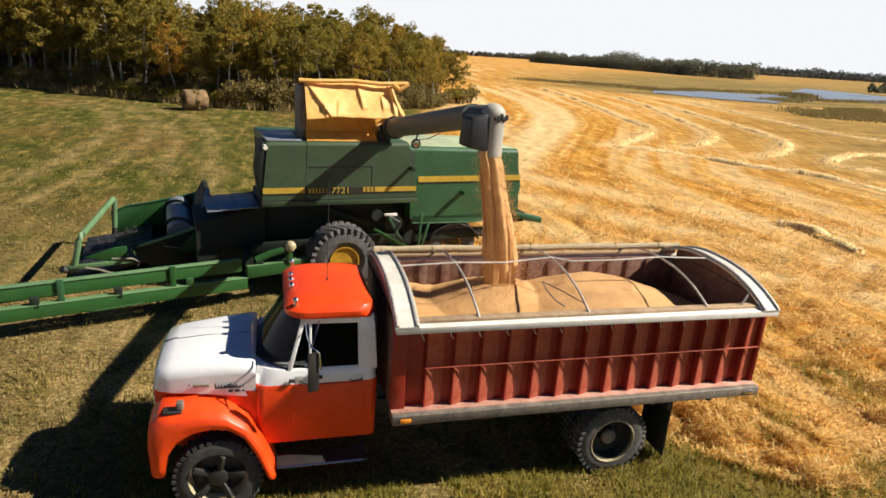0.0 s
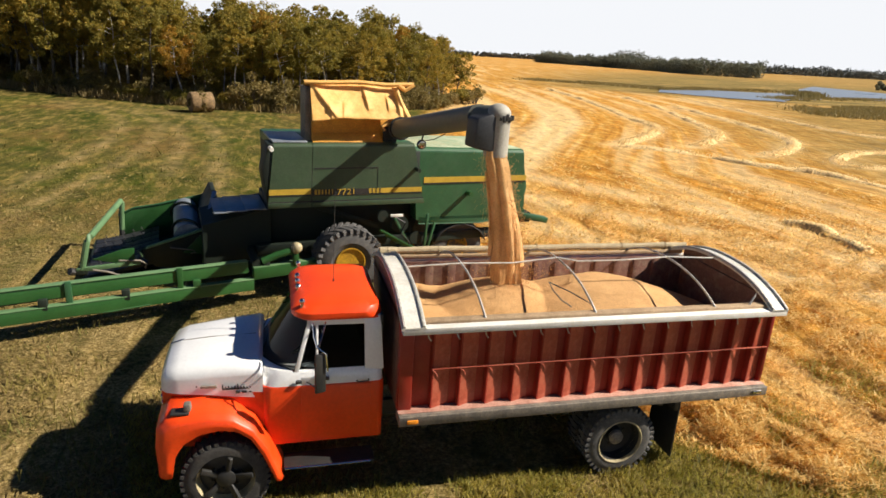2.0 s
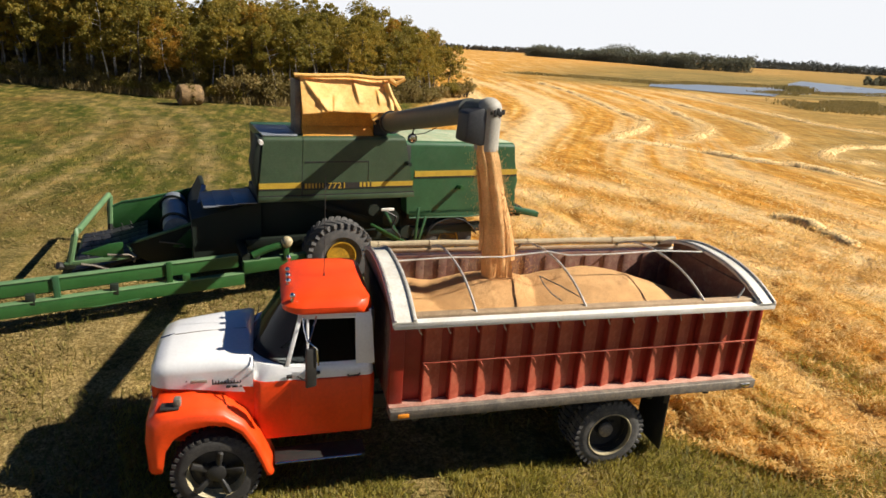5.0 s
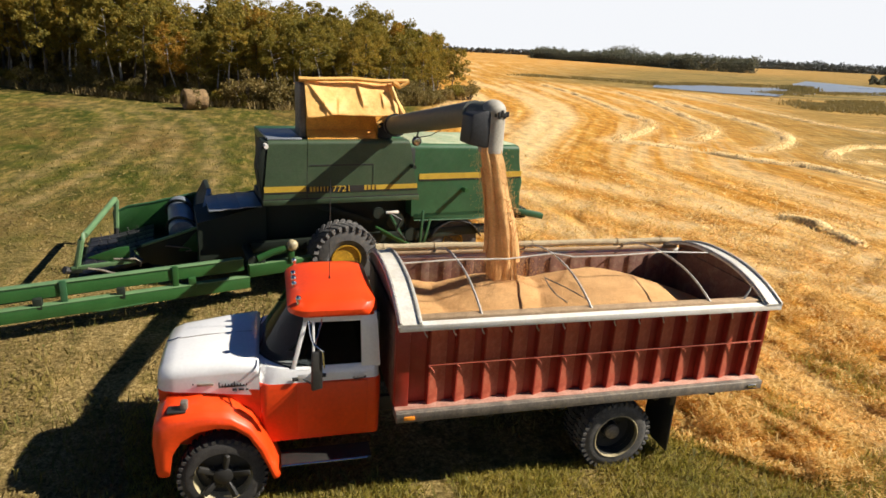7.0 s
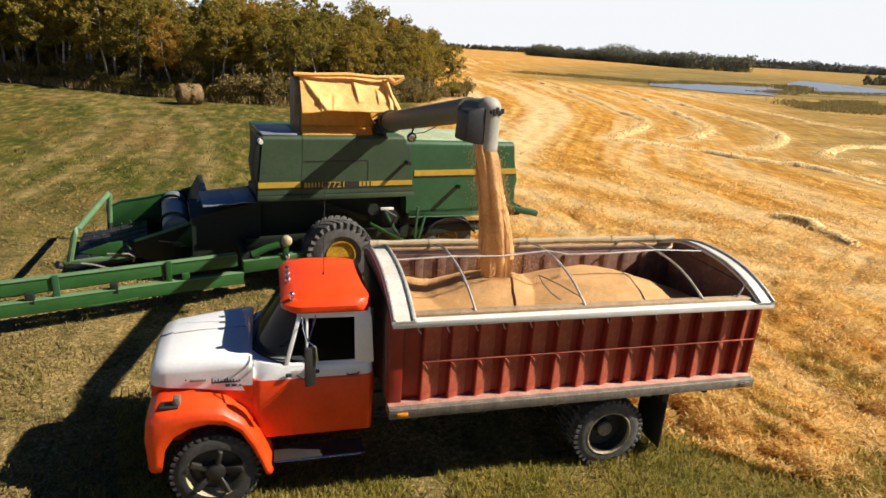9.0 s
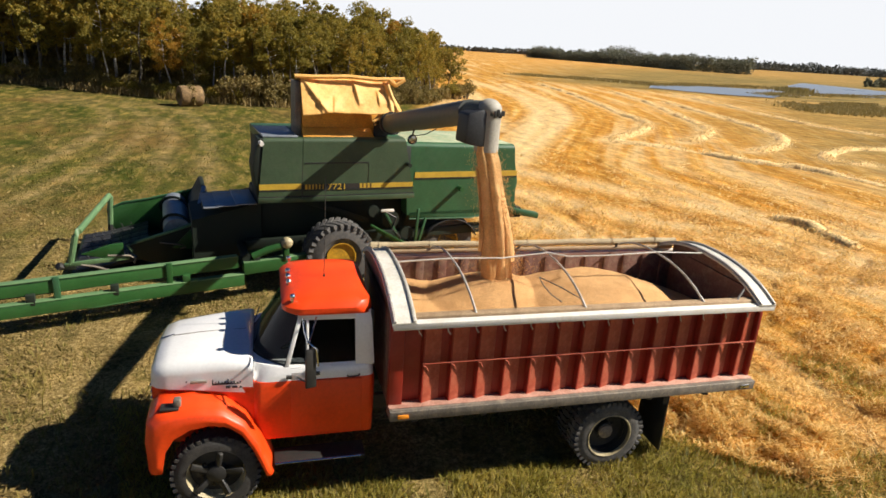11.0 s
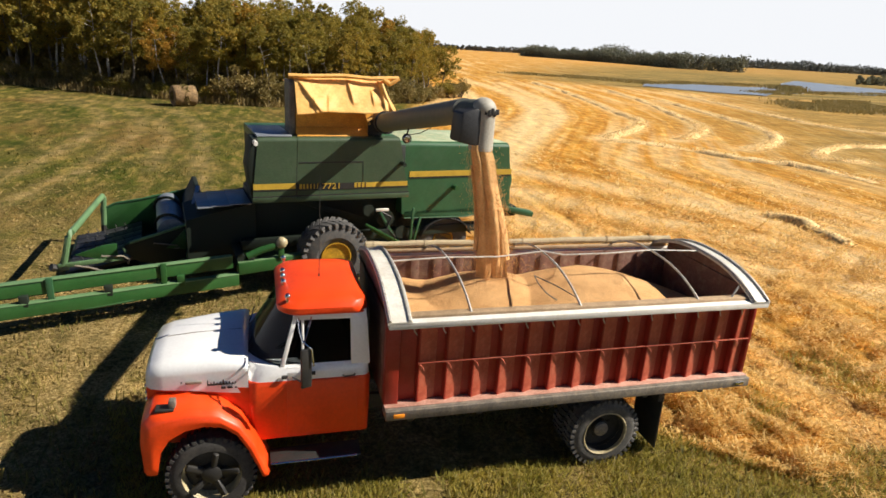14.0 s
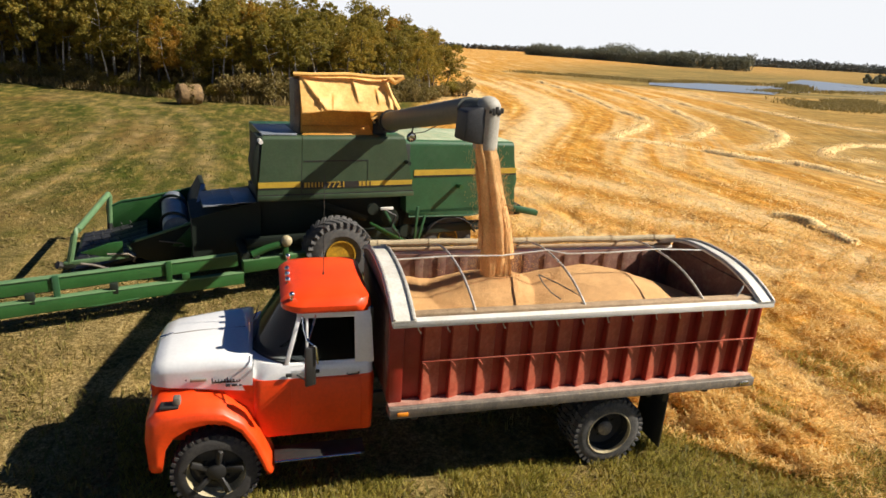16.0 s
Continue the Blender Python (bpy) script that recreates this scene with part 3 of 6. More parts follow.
def build_truck():
    tr = thing("grain_truck", (0, 0, 0), 0, "old orange and white grain truck with dark red steel box", "truck")
    # box: floor, walls, ribs
    part("box_floor", block(0.03, LENGTH - 0.03, 0.03, WIDTH - 0.03, 1.14, 1.24), GREYM, tr)
    near = part("side_panel", block(0.0, LENGTH, 0.237, 0.26, 1.22, 2.40, 0.004), REDBOX, tr)
    far = part("side_panel", block(0.0, LENGTH, WIDTH - 0.19, WIDTH - 0.165, 1.22, 2.40, 0.004), REDIN, tr)
    part("front_panel", block(0.0, 0.04, 0.26, WIDTH - 0.19, 1.22, 2.45, 0.004), REDIN, tr)
    part("tailgate", block(LENGTH - 0.05, LENGTH - 0.01, 0.26, WIDTH - 0.19, 1.22, 2.45, 0.004), REDIN, tr)
    # pressed ribs: steep on the cab's side, sloping off towards the tail
    first = None
    for k in range(14):
        x0 = 0.39 + 0.3495 * k
        if first is None:
            bm = bmesh.new()
            prof = [(0.0, 0.236), (0.012, 0.15), (0.026, 0.15), (0.262, 0.236)]
            rings(bm, [[(px, py, z) for px, py in prof] for z in (1.235, 2.33)])
            bmesh.ops.bevel(bm, geom=[e for e in bm.edges if abs(e.verts[0].co.z - e.verts[1].co.z) > 0.5], offset=0.008, segments=2, affect="EDGES")
            bm.normal_update()
            bmesh.ops.recalc_face_normals(bm, faces=bm.faces)
            # slopes turned to the sun take the lighter red, sunlight painted in
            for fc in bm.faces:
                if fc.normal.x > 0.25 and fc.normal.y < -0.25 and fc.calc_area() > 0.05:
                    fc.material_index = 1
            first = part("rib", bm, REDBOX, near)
            first.data.materials.append(REDLIT)
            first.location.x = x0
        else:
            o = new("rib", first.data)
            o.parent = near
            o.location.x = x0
    part("corner_post", block(0.0, 0.17, 0.155, 0.236, 1.235, 2.33, 0.01), REDBOX, near)
    part("corner_post", block(LENGTH - 0.05, LENGTH, 0.15, 0.236, 1.235, 2.33, 0.01), REDBOX, near)
    for k in range(14):
        x0 = 0.39 + 0.3495 * k
        o = new("rib", first.data)
        o.parent = far
        o.matrix_local = pose(x0, WIDTH + 0.07, 0) @ Matrix.Diagonal((1, -1, 1, 1))
        # inside face of the far wall: the pressing shows as a shallow hollow
        part("rib_back", prism([(x0 + 0.02, 1.26), (x0 + 0.15, 1.26), (x0 + 0.15, 2.36), (x0 + 0.02, 2.36)], lambda p, q, d: (p, WIDTH - 0.19 - d, q), 0.018, bevel=0.006), REDIN, far)
    part("strap_bar", tube([(0.40, 0.138, 1.79), (5.17, 0.138, 1.79)], 0.011, 6), REDLIT, near)
    for k in range(14):
        x = 0.39 + 0.3495 * k
        part("tie_hook", tube([(x, 0.14, 1.79), (x + 0.05, 0.13, 1.75), (x + 0.085, 0.137, 1.69)], 0.007, 5), REDLIT, near)
        part("tarp_hook", tube([(x - 0.1, 0.02, 2.32), (x - 0.08, 0.03, 2.26), (x - 0.045, 0.05, 2.21)], 0.008, 5), HOOPM, near)
    # rails
    part("top_rail", prism([(0.0, 2.312), (0.1, 2.312), (0.1, 2.402), (0.0, 2.392)], lambda p, q, d: (d, p, q), LENGTH + 0.03, bevel=0.008), RAILW, tr, "white painted top rail")
    part("top_rail", prism([(WIDTH - 0.09, 2.33), (WIDTH, 2.33), (WIDTH, 2.345), (WIDTH - 0.09, 2.425)], lambda p, q, d: (d, p, q), LENGTH + 0.03, bevel=0.008), RAILW, tr, "white painted top rail")
    for y0, y1, z0, z1 in ((0.102, 0.235, 2.36, 2.435), (WIDTH - 0.11, WIDTH - 0.03, 2.415, 2.475)):
        part("wood_rail", block(0.0, LENGTH - 0.01, y0, y1, z0, z1, 0.02), WOODR, tr, "weathered brown wooden rail")
    for y0, y1 in ((0.0, 0.24), (WIDTH - 0.09, WIDTH)):
        part("bottom_rail", block(0.0, LENGTH, y0, y1, 1.11, 1.235, 0.01), GREYM, tr, "dirty grey bottom rail")
    part("floor_lip", block(0.0, LENGTH, 0.075, 0.236, 1.235, 1.247, 0.003), LIPM, near)
    for x, c in ((0.16, AMBER), (5.05, CHROME)):
        part("marker_light", block(x - 0.07, x + 0.07, -0.022, 0.002, 1.145, 1.2, 0.012), c, tr)
    # curved end caps of sheet metal, with a raised rim
    for x0, x1, nm in ((-0.02, 0.27, "front_cap"), (LENGTH - 0.24, LENGTH + 0.03, "rear_cap")):
        bow = arc_rail(0.0, WIDTH, 2.405, 0.29, lift=0.045)
        bm = bmesh.new()
        rings(bm, [[(x0, y, z - 0.03), (x0, y, z), (x1, y, z), (x1, y, z - 0.03)] for y, z in bow])
        cap = part(nm, bm, CAPM, tr, "weathered aluminium end cap")
        for xx in (x0 + 0.03, x1 - 0.03):
            part("cap_rim", tube([(xx, y, z + 0.012) for y, z in bow], 0.02, 6), HOOPM, cap)
        bm = bmesh.new()
        xx = x0 + 0.02 if x0 < 1 else x1 - 0.05
        rings(bm, [[(xx, y, 2.38), (xx, y, z - 0.02), (xx + 0.02, y, z - 0.02), (xx + 0.02, y, 2.38)] for y, z in bow[2:-1]])
        part("cap_board", bm, REDIN, cap)
    for x in (1.02, 2.47, 4.2):
        bow = arc_rail(0.13, WIDTH - 0.02, 2.425, 0.265, 20, lift=0.045)
        part("tarp_bow", tube([(x, y, z) for y, z in bow], 0.016, 7), HOOPM, tr, "thin galvanised tarpaulin bow")
    part("ridge_strap", tube([(0.25, 1.25, 2.70), (1.02, 1.27, 2.725), (1.75, 1.3, 2.70), (2.47, 1.38, 2.735), (2.75, 1.3, 2.70), (3.4, 1.28, 2.71), (4.2, 1.3, 2.735), (4.98, 1.3, 2.70)], 0.012, 6), HOOPM, tr, "slack white ridge strap")
    for pts in ([(2.2, 0.28, 2.46), (2.12, 0.42, 2.5), (2.08, 0.6, 2.56), (2.1, 0.8, 2.6)], [(2.1, 0.8, 2.6), (2.3, 0.55, 2.55), (2.5, 0.3, 2.47)]):
        part("tie_strap", tube(pts, 0.008, 5), GREYM, tr)
    # rolled tarpaulin along the far rail
    bm = bmesh.new()
    loops = []
    for k in range(60):
        x = 0.1 + 5.2 * k / 59
        r = 0.052 + 0.012 * soft_noise(x * 3, 1)
        loops.append([(x, WIDTH - 0.02 + r * math.cos(a) + 0.012 * soft_noise(x, 5), 2.53 + r * math.sin(a) + 0.015 * soft_noise(x * 1.3, 2)) for a in (2 * math.pi * j / 10 for j in range(10))])
    rings(bm, loops)
    roll = part("tarp_roll", bm, CANVAS, tr, "tan canvas tarpaulin rolled on the far rail")
    for x in (0.22, 1.0, 2.6, 4.1, 4.9):
        part("roll_strap", tube([(x, WIDTH - 0.02 + 0.06 * math.cos(a), 2.53 + 0.06 * math.sin(a)) for a in (2 * math.pi * j / 12 for j in range(13))], 0.006, 5), CANVAS, roll)
    part("corner_crank", tube([(4.75, 0.16, 2.43), (4.83, 0.18, 2.55), (4.86, 0.19, 2.62)], 0.016, 6), HOOPM, tr)
    # chassis
    for y in (0.82, 1.58):
        part("chassis_rail", block(-2.4, 5.0, y, y + 0.08, 0.78, 1.0, 0.01), BLACK, tr)
    for x in (0.3, 1.2, 2.2, 3.6, 4.5):
        part("cross_member", block(x, x + 0.08, 0.12, WIDTH - 0.12, 1.0, 1.11, 0.005), BLACK, tr)
    part("rear_axle", tube([(3.08, 0.4, 0.5), (3.08, 2.07, 0.5)], 0.09, 10), BLACK, tr)
    part("front_axle", tube([(-2.0, 0.4, 0.48), (-2.0, 2.07, 0.48)], 0.06, 10), BLACK, tr)
    wheel(tr, "front_wheel", -2.0, 0.16, 1, BLACK, True, True)
    wheel(tr, "front_wheel", -2.0, WIDTH - 0.16, -1, BLACK, True, True)
    # inner wheels take the darker rubber, with the box's shade in its colour
    for y, s in ((0.1, 1), (0.42, 1), (WIDTH - 0.1, -1), (WIDTH - 0.42, -1)):
        wheel(tr, "rear_wheel", 3.1, y, s, BLACK, rubber=RUBBER if y in (0.1, WIDTH - 0.1) else None)
    for y in (0.1, WIDTH - 0.7):
        part("mud_flap", block(3.92, 3.945, y, y + 0.6, 0.17, 1.1, 0.006), BLACK, tr)
        part("flap_bracket", block(3.85, 3.92, y, y + 0.6, 0.92, 1.1, 0.006), BLACK, tr)

    # cab: lower body
    bm = bmesh.new()
    rings(bm, [rounded(-1.52, -0.14, 0.40, 2.07, 0.76, 0.06, 0.06), rounded(-1.56, -0.14, 0.37, 2.10, 0.84, 0.08, 0.08), rounded(-1.58, -0.13, 0.35, 2.12, 1.2, 0.1, 0.1), rounded(-1.58, -0.13, 0.35, 2.12, 1.50, 0.12, 0.1), rounded(-1.58, -0.14, 0.365, 2.105, 1.56, 0.14, 0.1)])
    low = part("cab_body", bm, ORANGE, tr, "glossy orange lower cab")
    # white belt and cowl that carry the windscreen
    bm = bmesh.new()
    rings(bm, [rounded(-1.60, -0.14, 0.365, 2.105, 1.555, 0.2, 0.1), rounded(-1.64, -0.145, 0.37, 2.10, 1.62, 0.3, 0.1), rounded(-1.66, -0.15, 0.385, 2.085, 1.76, 0.42, 0.1), rounded(-1.64, -0.16, 0.41, 2.06, 1.80, 0.42, 0.1)])
    part("cab_belt", bm, WHITE, tr, "white painted belt under the windows")

    # greenhouse: pillars and strips, leaning in towards the roof
    def side(lean, mirror=False):
        def place(p, q, d):
            y = 0.37 + 0.11 * (q - 1.62) / 0.8 + d
            return (p, WIDTH - y if mirror else y, q)
        return place

    for mirror in (False, True):
        pl = side(0, mirror)
        bits = [
            [(-1.205, 1.79), (-1.15, 1.79), (-0.985, 2.42), (-1.035, 2.42)],
            [(-0.955, 1.79), (-0.925, 1.79), (-0.92, 2.42), (-0.95, 2.42)],
            [(-0.37, 1.76), (-0.14, 1.76), (-0.18, 2.44), (-0.38, 2.44)],
            [(-1.05, 2.345), (-0.2, 2.335), (-0.2, 2.44), (-1.05, 2.44)],
        ]
        for poly in bits:
            part("window_frame", prism(poly, pl, 0.05, bevel=0.008), WHITE, tr)
        gl = part("side_window", prism([(-0.925, 1.78), (-0.37, 1.78), (-0.37, 2.34), (-0.925, 2.34)], lambda p, q, d, pl=pl: pl(p, q, 0.03 + d), 0.005), GLASSM, tr, smooth=0)
        vw = part("vent_window", prism([(-1.15, 1.79), (-0.955, 1.79), (-0.955, 2.35), (-1.0, 2.35)], lambda p, q, d, pl=pl: pl(p, q, 0.03 + d), 0.005), GLASSM, tr, smooth=0)
        gl.visible_shadow = vw.visible_shadow = False
        # the door as a slightly proud sheet with its seam, handle and belt line
        yy = (lambda v: WIDTH - v) if mirror else (lambda v: v)
        door = part("door", prism([(-1.13, 0.84), (-0.30, 0.82), (-0.30, 1.545), (-1.13, 1.56)], lambda p, q, d: (p, yy(0.352 - d), q), 0.012, bevel=0.006), ORANGE, tr)
        part("door_top", prism([(-1.13, 1.572), (-0.30, 1.56), (-0.30, 1.76), (-1.13, 1.78)], lambda p, q, d: (p, yy(0.372 + 0.08 * (q - 1.56) / 0.2 * 0.3 - d), q), 0.01, bevel=0.005), WHITE, door)
        h = part("door_handle", tube([(-0.47, yy(0.345), 1.60), (-0.46, yy(0.31), 1.60), (-0.34, yy(0.31), 1.61), (-0.33, yy(0.345), 1.61)], 0.012, 6), BLACK, door)
        part("hinge", block(-1.19, -1.12, min(yy(0.32), yy(0.36)), max(yy(0.32), yy(0.36)), 1.62, 1.67, 0.008), BLACK, door)
        part("hinge", block(-0.86, -0.8, min(yy(0.32), yy(0.36)), max(yy(0.32), yy(0.36)), 1.66, 1.71, 0.008), BLACK, door)
        part("running_board", block(-1.34, -0.25, min(yy(0.2), yy(0.5)), max(yy(0.2), yy(0.5)), 0.52, 0.56, 0.01), BLACK, tr)
        part("step_edge", tube([(-1.33, yy(0.2), 0.545), (-0.3, yy(0.2), 0.545)], 0.014, 6), CHROME, tr)
        # mirror on a forked bracket
        top = (-0.99, yy(0.40), 2.40)
        arm = part("mirror_arm", tube([top, (-0.985, yy(0.2), 2.33), (-0.95, yy(0.1), 2.22)], 0.011, 6), CHROME, tr)
        part("strut", tube([(-0.84, yy(0.42), 2.40), (-0.9, yy(0.2), 2.32), (-0.95, yy(0.1), 2.22)], 0.011, 6), CHROME, arm)
        part("strut", tube([(-0.95, yy(0.1), 2.24), (-0.86, yy(0.08), 2.16), (-0.84, yy(0.08), 1.95)], 0.01, 6), CHROME, arm)
        part("lower_arm", tube([(-0.93, yy(0.1), 1.68), (-1.06, yy(0.36), 1.62)], 0.011, 6), BLACK, arm)
        mb = bmesh.new()
        block(-0.99, -0.86, 0.07, 0.115, 1.63, 2.16, 0.015, mb)
        bmesh.ops.rotate(mb, verts=mb.verts, cent=(-0.93, 0.1, 1.9), matrix=Matrix.Rotation(radians(20), 3, "Z"))
        if mirror:
            bmesh.ops.scale(mb, vec=(1, -1, 1), verts=mb.verts)
            bmesh.ops.translate(mb, vec=(0, WIDTH, 0), verts=mb.verts)
        part("mirror_head", mb, BLACK, arm)
    # back wall of the cab and the dark inside
    part("cab_back", block(-0.19, -0.15, 0.47, 2.0, 1.76, 2.44, 0.01), BLACK, tr)
    seat = part("bench_seat", block(-0.62, -0.22, 0.5, 1.97, 1.25, 1.62, 0.05), BLACK, tr)
    part("seat_back", block(-0.34, -0.22, 0.5, 1.97, 1.6, 2.12, 0.05), BLACK, tr)
    sw = part("steering_wheel", tube([(-1.0 + 0.06 * math.sin(a), 0.85 + 0.21 * math.cos(a), 1.86 + 0.2 * math.sin(a)) for a in (2 * math.pi * k / 20 for k in range(21))], 0.016, 6), BLACK, tr)
    part("steering_column", tube([(-1.0, 0.85, 1.86), (-1.35, 0.85, 1.6)], 0.025, 6), BLACK, sw)
    # windscreen, wrapped round
    def arcpt(t, xm, xe, y0, y1, z):
        u = abs(2 * t - 1) ** 2.6
        return (xm + (xe - xm) * u, y0 + (y1 - y0) * t, z)
    bm = bmesh.new()
    lo = [arcpt(k / 16, -1.62, -1.20, 0.41, 2.06, 1.79) for k in range(17)]
    hi = [arcpt(k / 16, -1.18, -1.03, 0.49, 1.98, 2.43) for k in range(17)]
    rings(bm, [lo, hi], closed=False)
    ws = part("windscreen", bm, GLASSM, tr, "dark curved windscreen")
    ws.visible_shadow = False
    part("windscreen_seal", tube(lo, 0.018, 6), BLACK, ws)
    part("windscreen_seal", tube(hi, 0.018, 6), BLACK, ws)
    for y in (0.8, 1.5):
        part("wiper", tube([(-1.60, y, 1.80), (-1.53, y + 0.18, 1.90), (-1.5, y + 0.35, 1.94)], 0.008, 5), BLACK, tr)
    part("cowl_vent", block(-1.70, -1.60, 0.85, 1.62, 1.795, 1.812, 0.006), BLACK, tr)
    # roof
    bm = bmesh.new()
    rings(bm, [rounded(-1.17, -0.17, 0.45, 2.02, 2.415, 0.2, 0.12), rounded(-1.225, -0.16, 0.43, 2.04, 2.44, 0.24, 0.2), rounded(-1.23, -0.165, 0.43, 2.04, 2.50, 0.26, 0.22), rounded(-1.17, -0.19, 0.48, 1.99, 2.56, 0.27, 0.18), rounded(-1.06, -0.27, 0.6, 1.87, 2.60, 0.27, 0.2), rounded(-0.9, -0.42, 0.8, 1.67, 2.625, 0.2, 0.2)])
    roof = part("cab_roof", bm, ORANGE, tr, "glossy orange cab roof")
    for y in (0.56, 1.04, 1.235, 1.43, 1.91):
        x = -1.13 + (0.03 if y in (0.56, 1.91) else 0)
        bm = tube([(x, y, 2.535), (x, y, 2.6)], 0.022, 8)
        bmesh.ops.create_uvsphere(bm, u_segments=10, v_segments=6, radius=0.036, matrix=Matrix.Translation((x, y, 2.615)))
        part("clearance_light", bm, CHROME, roof)
    part("antenna_base", tube([(-0.69, 1.16, 2.60), (-0.69, 1.16, 2.66)], 0.016, 8, r1=0.008), BLACK, roof)
    part("antenna", tube([(-0.69, 1.16, 2.65), (-0.68, 1.17, 3.9)], 0.004, 4), BLACK, roof)

    # the cab's upper part sits low on the belt line
    upper = ("cab_belt", "window_frame", "side_window", "vent_window", "windscreen", "cab_back", "cab_roof", "mirror_arm", "wiper", "cowl_vent", "seat_back", "door")
    for ob in [o for o in tr.children if o.name.split(".")[0] in upper]:
        for o in (ob, *ob.children):
            for vert in o.data.vertices:
                vert.co.z -= 0.06 * min(1.0, max(0.0, (vert.co.z - 1.57) / 0.2))
            o.data.update()
    # bonnet
    bm = bmesh.new()
    loops = []
    for x, hw, zt, zb, sh in ((-2.72, 0.50, 1.62, 1.50, 0.10), (-2.70, 0.60, 1.70, 1.48, 0.16), (-2.64, 0.655, 1.765, 1.47, 0.2), (-2.5, 0.69, 1.81, 1.46, 0.22), (-2.2, 0.73, 1.84, 1.45, 0.22), (-1.9, 0.775, 1.86, 1.43, 0.2), (-1.62, 0.815, 1.86, 1.42, 0.16), (-1.59, 0.822, 1.845, 1.42, 0.15), (-1.565, 0.826, 1.82, 1.42, 0.14)):
        ring = [(x, MIDY - hw - 0.01, zb)]
        for k in range(7):
            a = radians(180 - 90 * k / 6)
            ring.append((x, MIDY - hw + sh + sh * math.cos(a), zt - 0.03 - sh * 0.75 + sh * 0.75 * math.sin(a)))
        for k in range(1, 6):
            t = k / 6
            ring.append((x, MIDY + (2 * t - 1) * (hw - sh), zt - 0.03 + 0.03 * (1 - (2 * t - 1) ** 2)))
        for k in range(7):
            a = radians(90 - 90 * k / 6)
            ring.append((x, MIDY + hw - sh + sh * math.cos(a), zt - 0.03 - sh * 0.75 + sh * 0.75 * math.sin(a)))
        ring.append((x, MIDY + hw + 0.01, zb))
        loops.append(ring)
    rings(bm, loops)
    hood = part("bonnet", bm, WHITE, tr, "glossy white bonnet")
    part("bonnet_seam", tube([(-2.68, MIDY, 1.70), (-2.5, MIDY, 1.815), (-2.2, MIDY, 1.845), (-1.65, MIDY, 1.862)], 0.005, 5), GREYM, hood)
    part("bonnet_ornament", tube([(-2.66, MIDY, 1.775), (-2.5, MIDY, 1.83)], 0.014, 6, r1=0.006), CHROME, hood)
    # illegible badge and lettering on the bonnet's side, as plain bars
    ys = MIDY - 0.755
    part("badge_bar", block(-2.26, -2.08, ys - 0.006, ys + 0.02, 1.545, 1.575, 0.003), GREYM, hood)
    part("badge_bar", block(-2.31, -2.295, ys + 0.005, ys + 0.02, 1.56, 1.575, 0.002), BLACK, hood)
    ys = MIDY - 0.80
    for k in range(11):
        x = -2.02 + 0.034 * k
        hgt = (0.05, 0.022, 0.03, 0.018, 0.024)[k % 5]
        part("script_bar", block(x, x + 0.013, ys - 0.01, ys + 0.02, 1.545, 1.545 + hgt, 0.003), BLACK, hood)
    part("script_bar", block(-2.02, -1.66, ys - 0.008, ys + 0.02, 1.535, 1.545, 0.003), BLACK, hood)
    for x, w in ((-1.87, 0.05), (-1.8, 0.06), (-1.72, 0.03)):
        part("script_bar", block(x, x + w, ys - 0.014, ys + 0.02, 1.485, 1.505, 0.003), BLACK, hood)
    # body below the bonnet, grille front
    bm = bmesh.new()
    rings(bm, [[(-2.70, MIDY - 0.6, z), (-1.56, MIDY - 0.84, z), (-1.56, MIDY + 0.84, z), (-2.70, MIDY + 0.6, z)] for z in (0.72, 1.49)])
    part("engine_bay", bm, ORANGE, tr)
    bm = bmesh.new()
    for k in range(7):
        block(-2.745, -2.70, MIDY - 0.48, MIDY + 0.48, 0.86 + 0.085 * k, 0.9 + 0.085 * k, 0.008, bm)
    part("grille", bm, CHROME, tr)

    # wings: crown over the wheel, lip round the arch
    lip = [(-2.57, 0.62), (-2.52, 0.9), (-2.42, 1.06), (-2.25, 1.16), (-2.04, 1.195), (-1.85, 1.16), (-1.7, 1.04), (-1.58, 0.82), (-1.49, 0.6), (-1.43, 0.44)]
    crown = [(-2.72, 0.62), (-2.735, 1.0), (-2.71, 1.24), (-2.6, 1.35), (-2.2, 1.385), (-1.9, 1.34), (-1.66, 1.17), (-1.5, 0.9), (-1.41, 0.64), (-1.345, 0.44)]
    for mirror in (False, True):
        yy = (lambda v: WIDTH - v) if mirror else (lambda v: v)
        bm = bmesh.new()
        loops = []
        for (lx, lz), (cx, cz) in zip(lip, crown):
            mx, mz = (lx + cx) / 2, (lz + cz) / 2
            loops.append([(lx, yy(0.16), lz), (lx, yy(0.125), lz), (mx * 0.75 + lx * 0.25, yy(0.115), mz * 0.75 + lz * 0.25), (cx * 0.75 + lx * 0.25, yy(0.135), cz * 0.75 + lz * 0.25), (cx, yy(0.2), cz), (cx, yy(0.32), cz + 0.035), (cx, yy(0.6), cz + 0.05)])
        rings(bm, loops, closed=False)
        bmesh.ops.subdivide_edges(bm, edges=bm.edges[:], cuts=2, use_grid_fill=True, smooth=0.6)
        wing = part("wing", bm, ORANGE, tr, smooth=60)
        so = wing.modifiers.new("thick", "SOLIDIFY")
        so.thickness = 0.012
        part("turn_signal", block(-2.42, -2.34, min(yy(0.22), yy(0.32)), max(yy(0.22), yy(0.32)), 1.40, 1.50, 0.02), GREYM, wing)
        part("signal_base", block(-2.56, -2.36, min(yy(0.2), yy(0.34)), max(yy(0.2), yy(0.34)), 1.375, 1.405, 0.01), BLACK, wing)


build_truck()


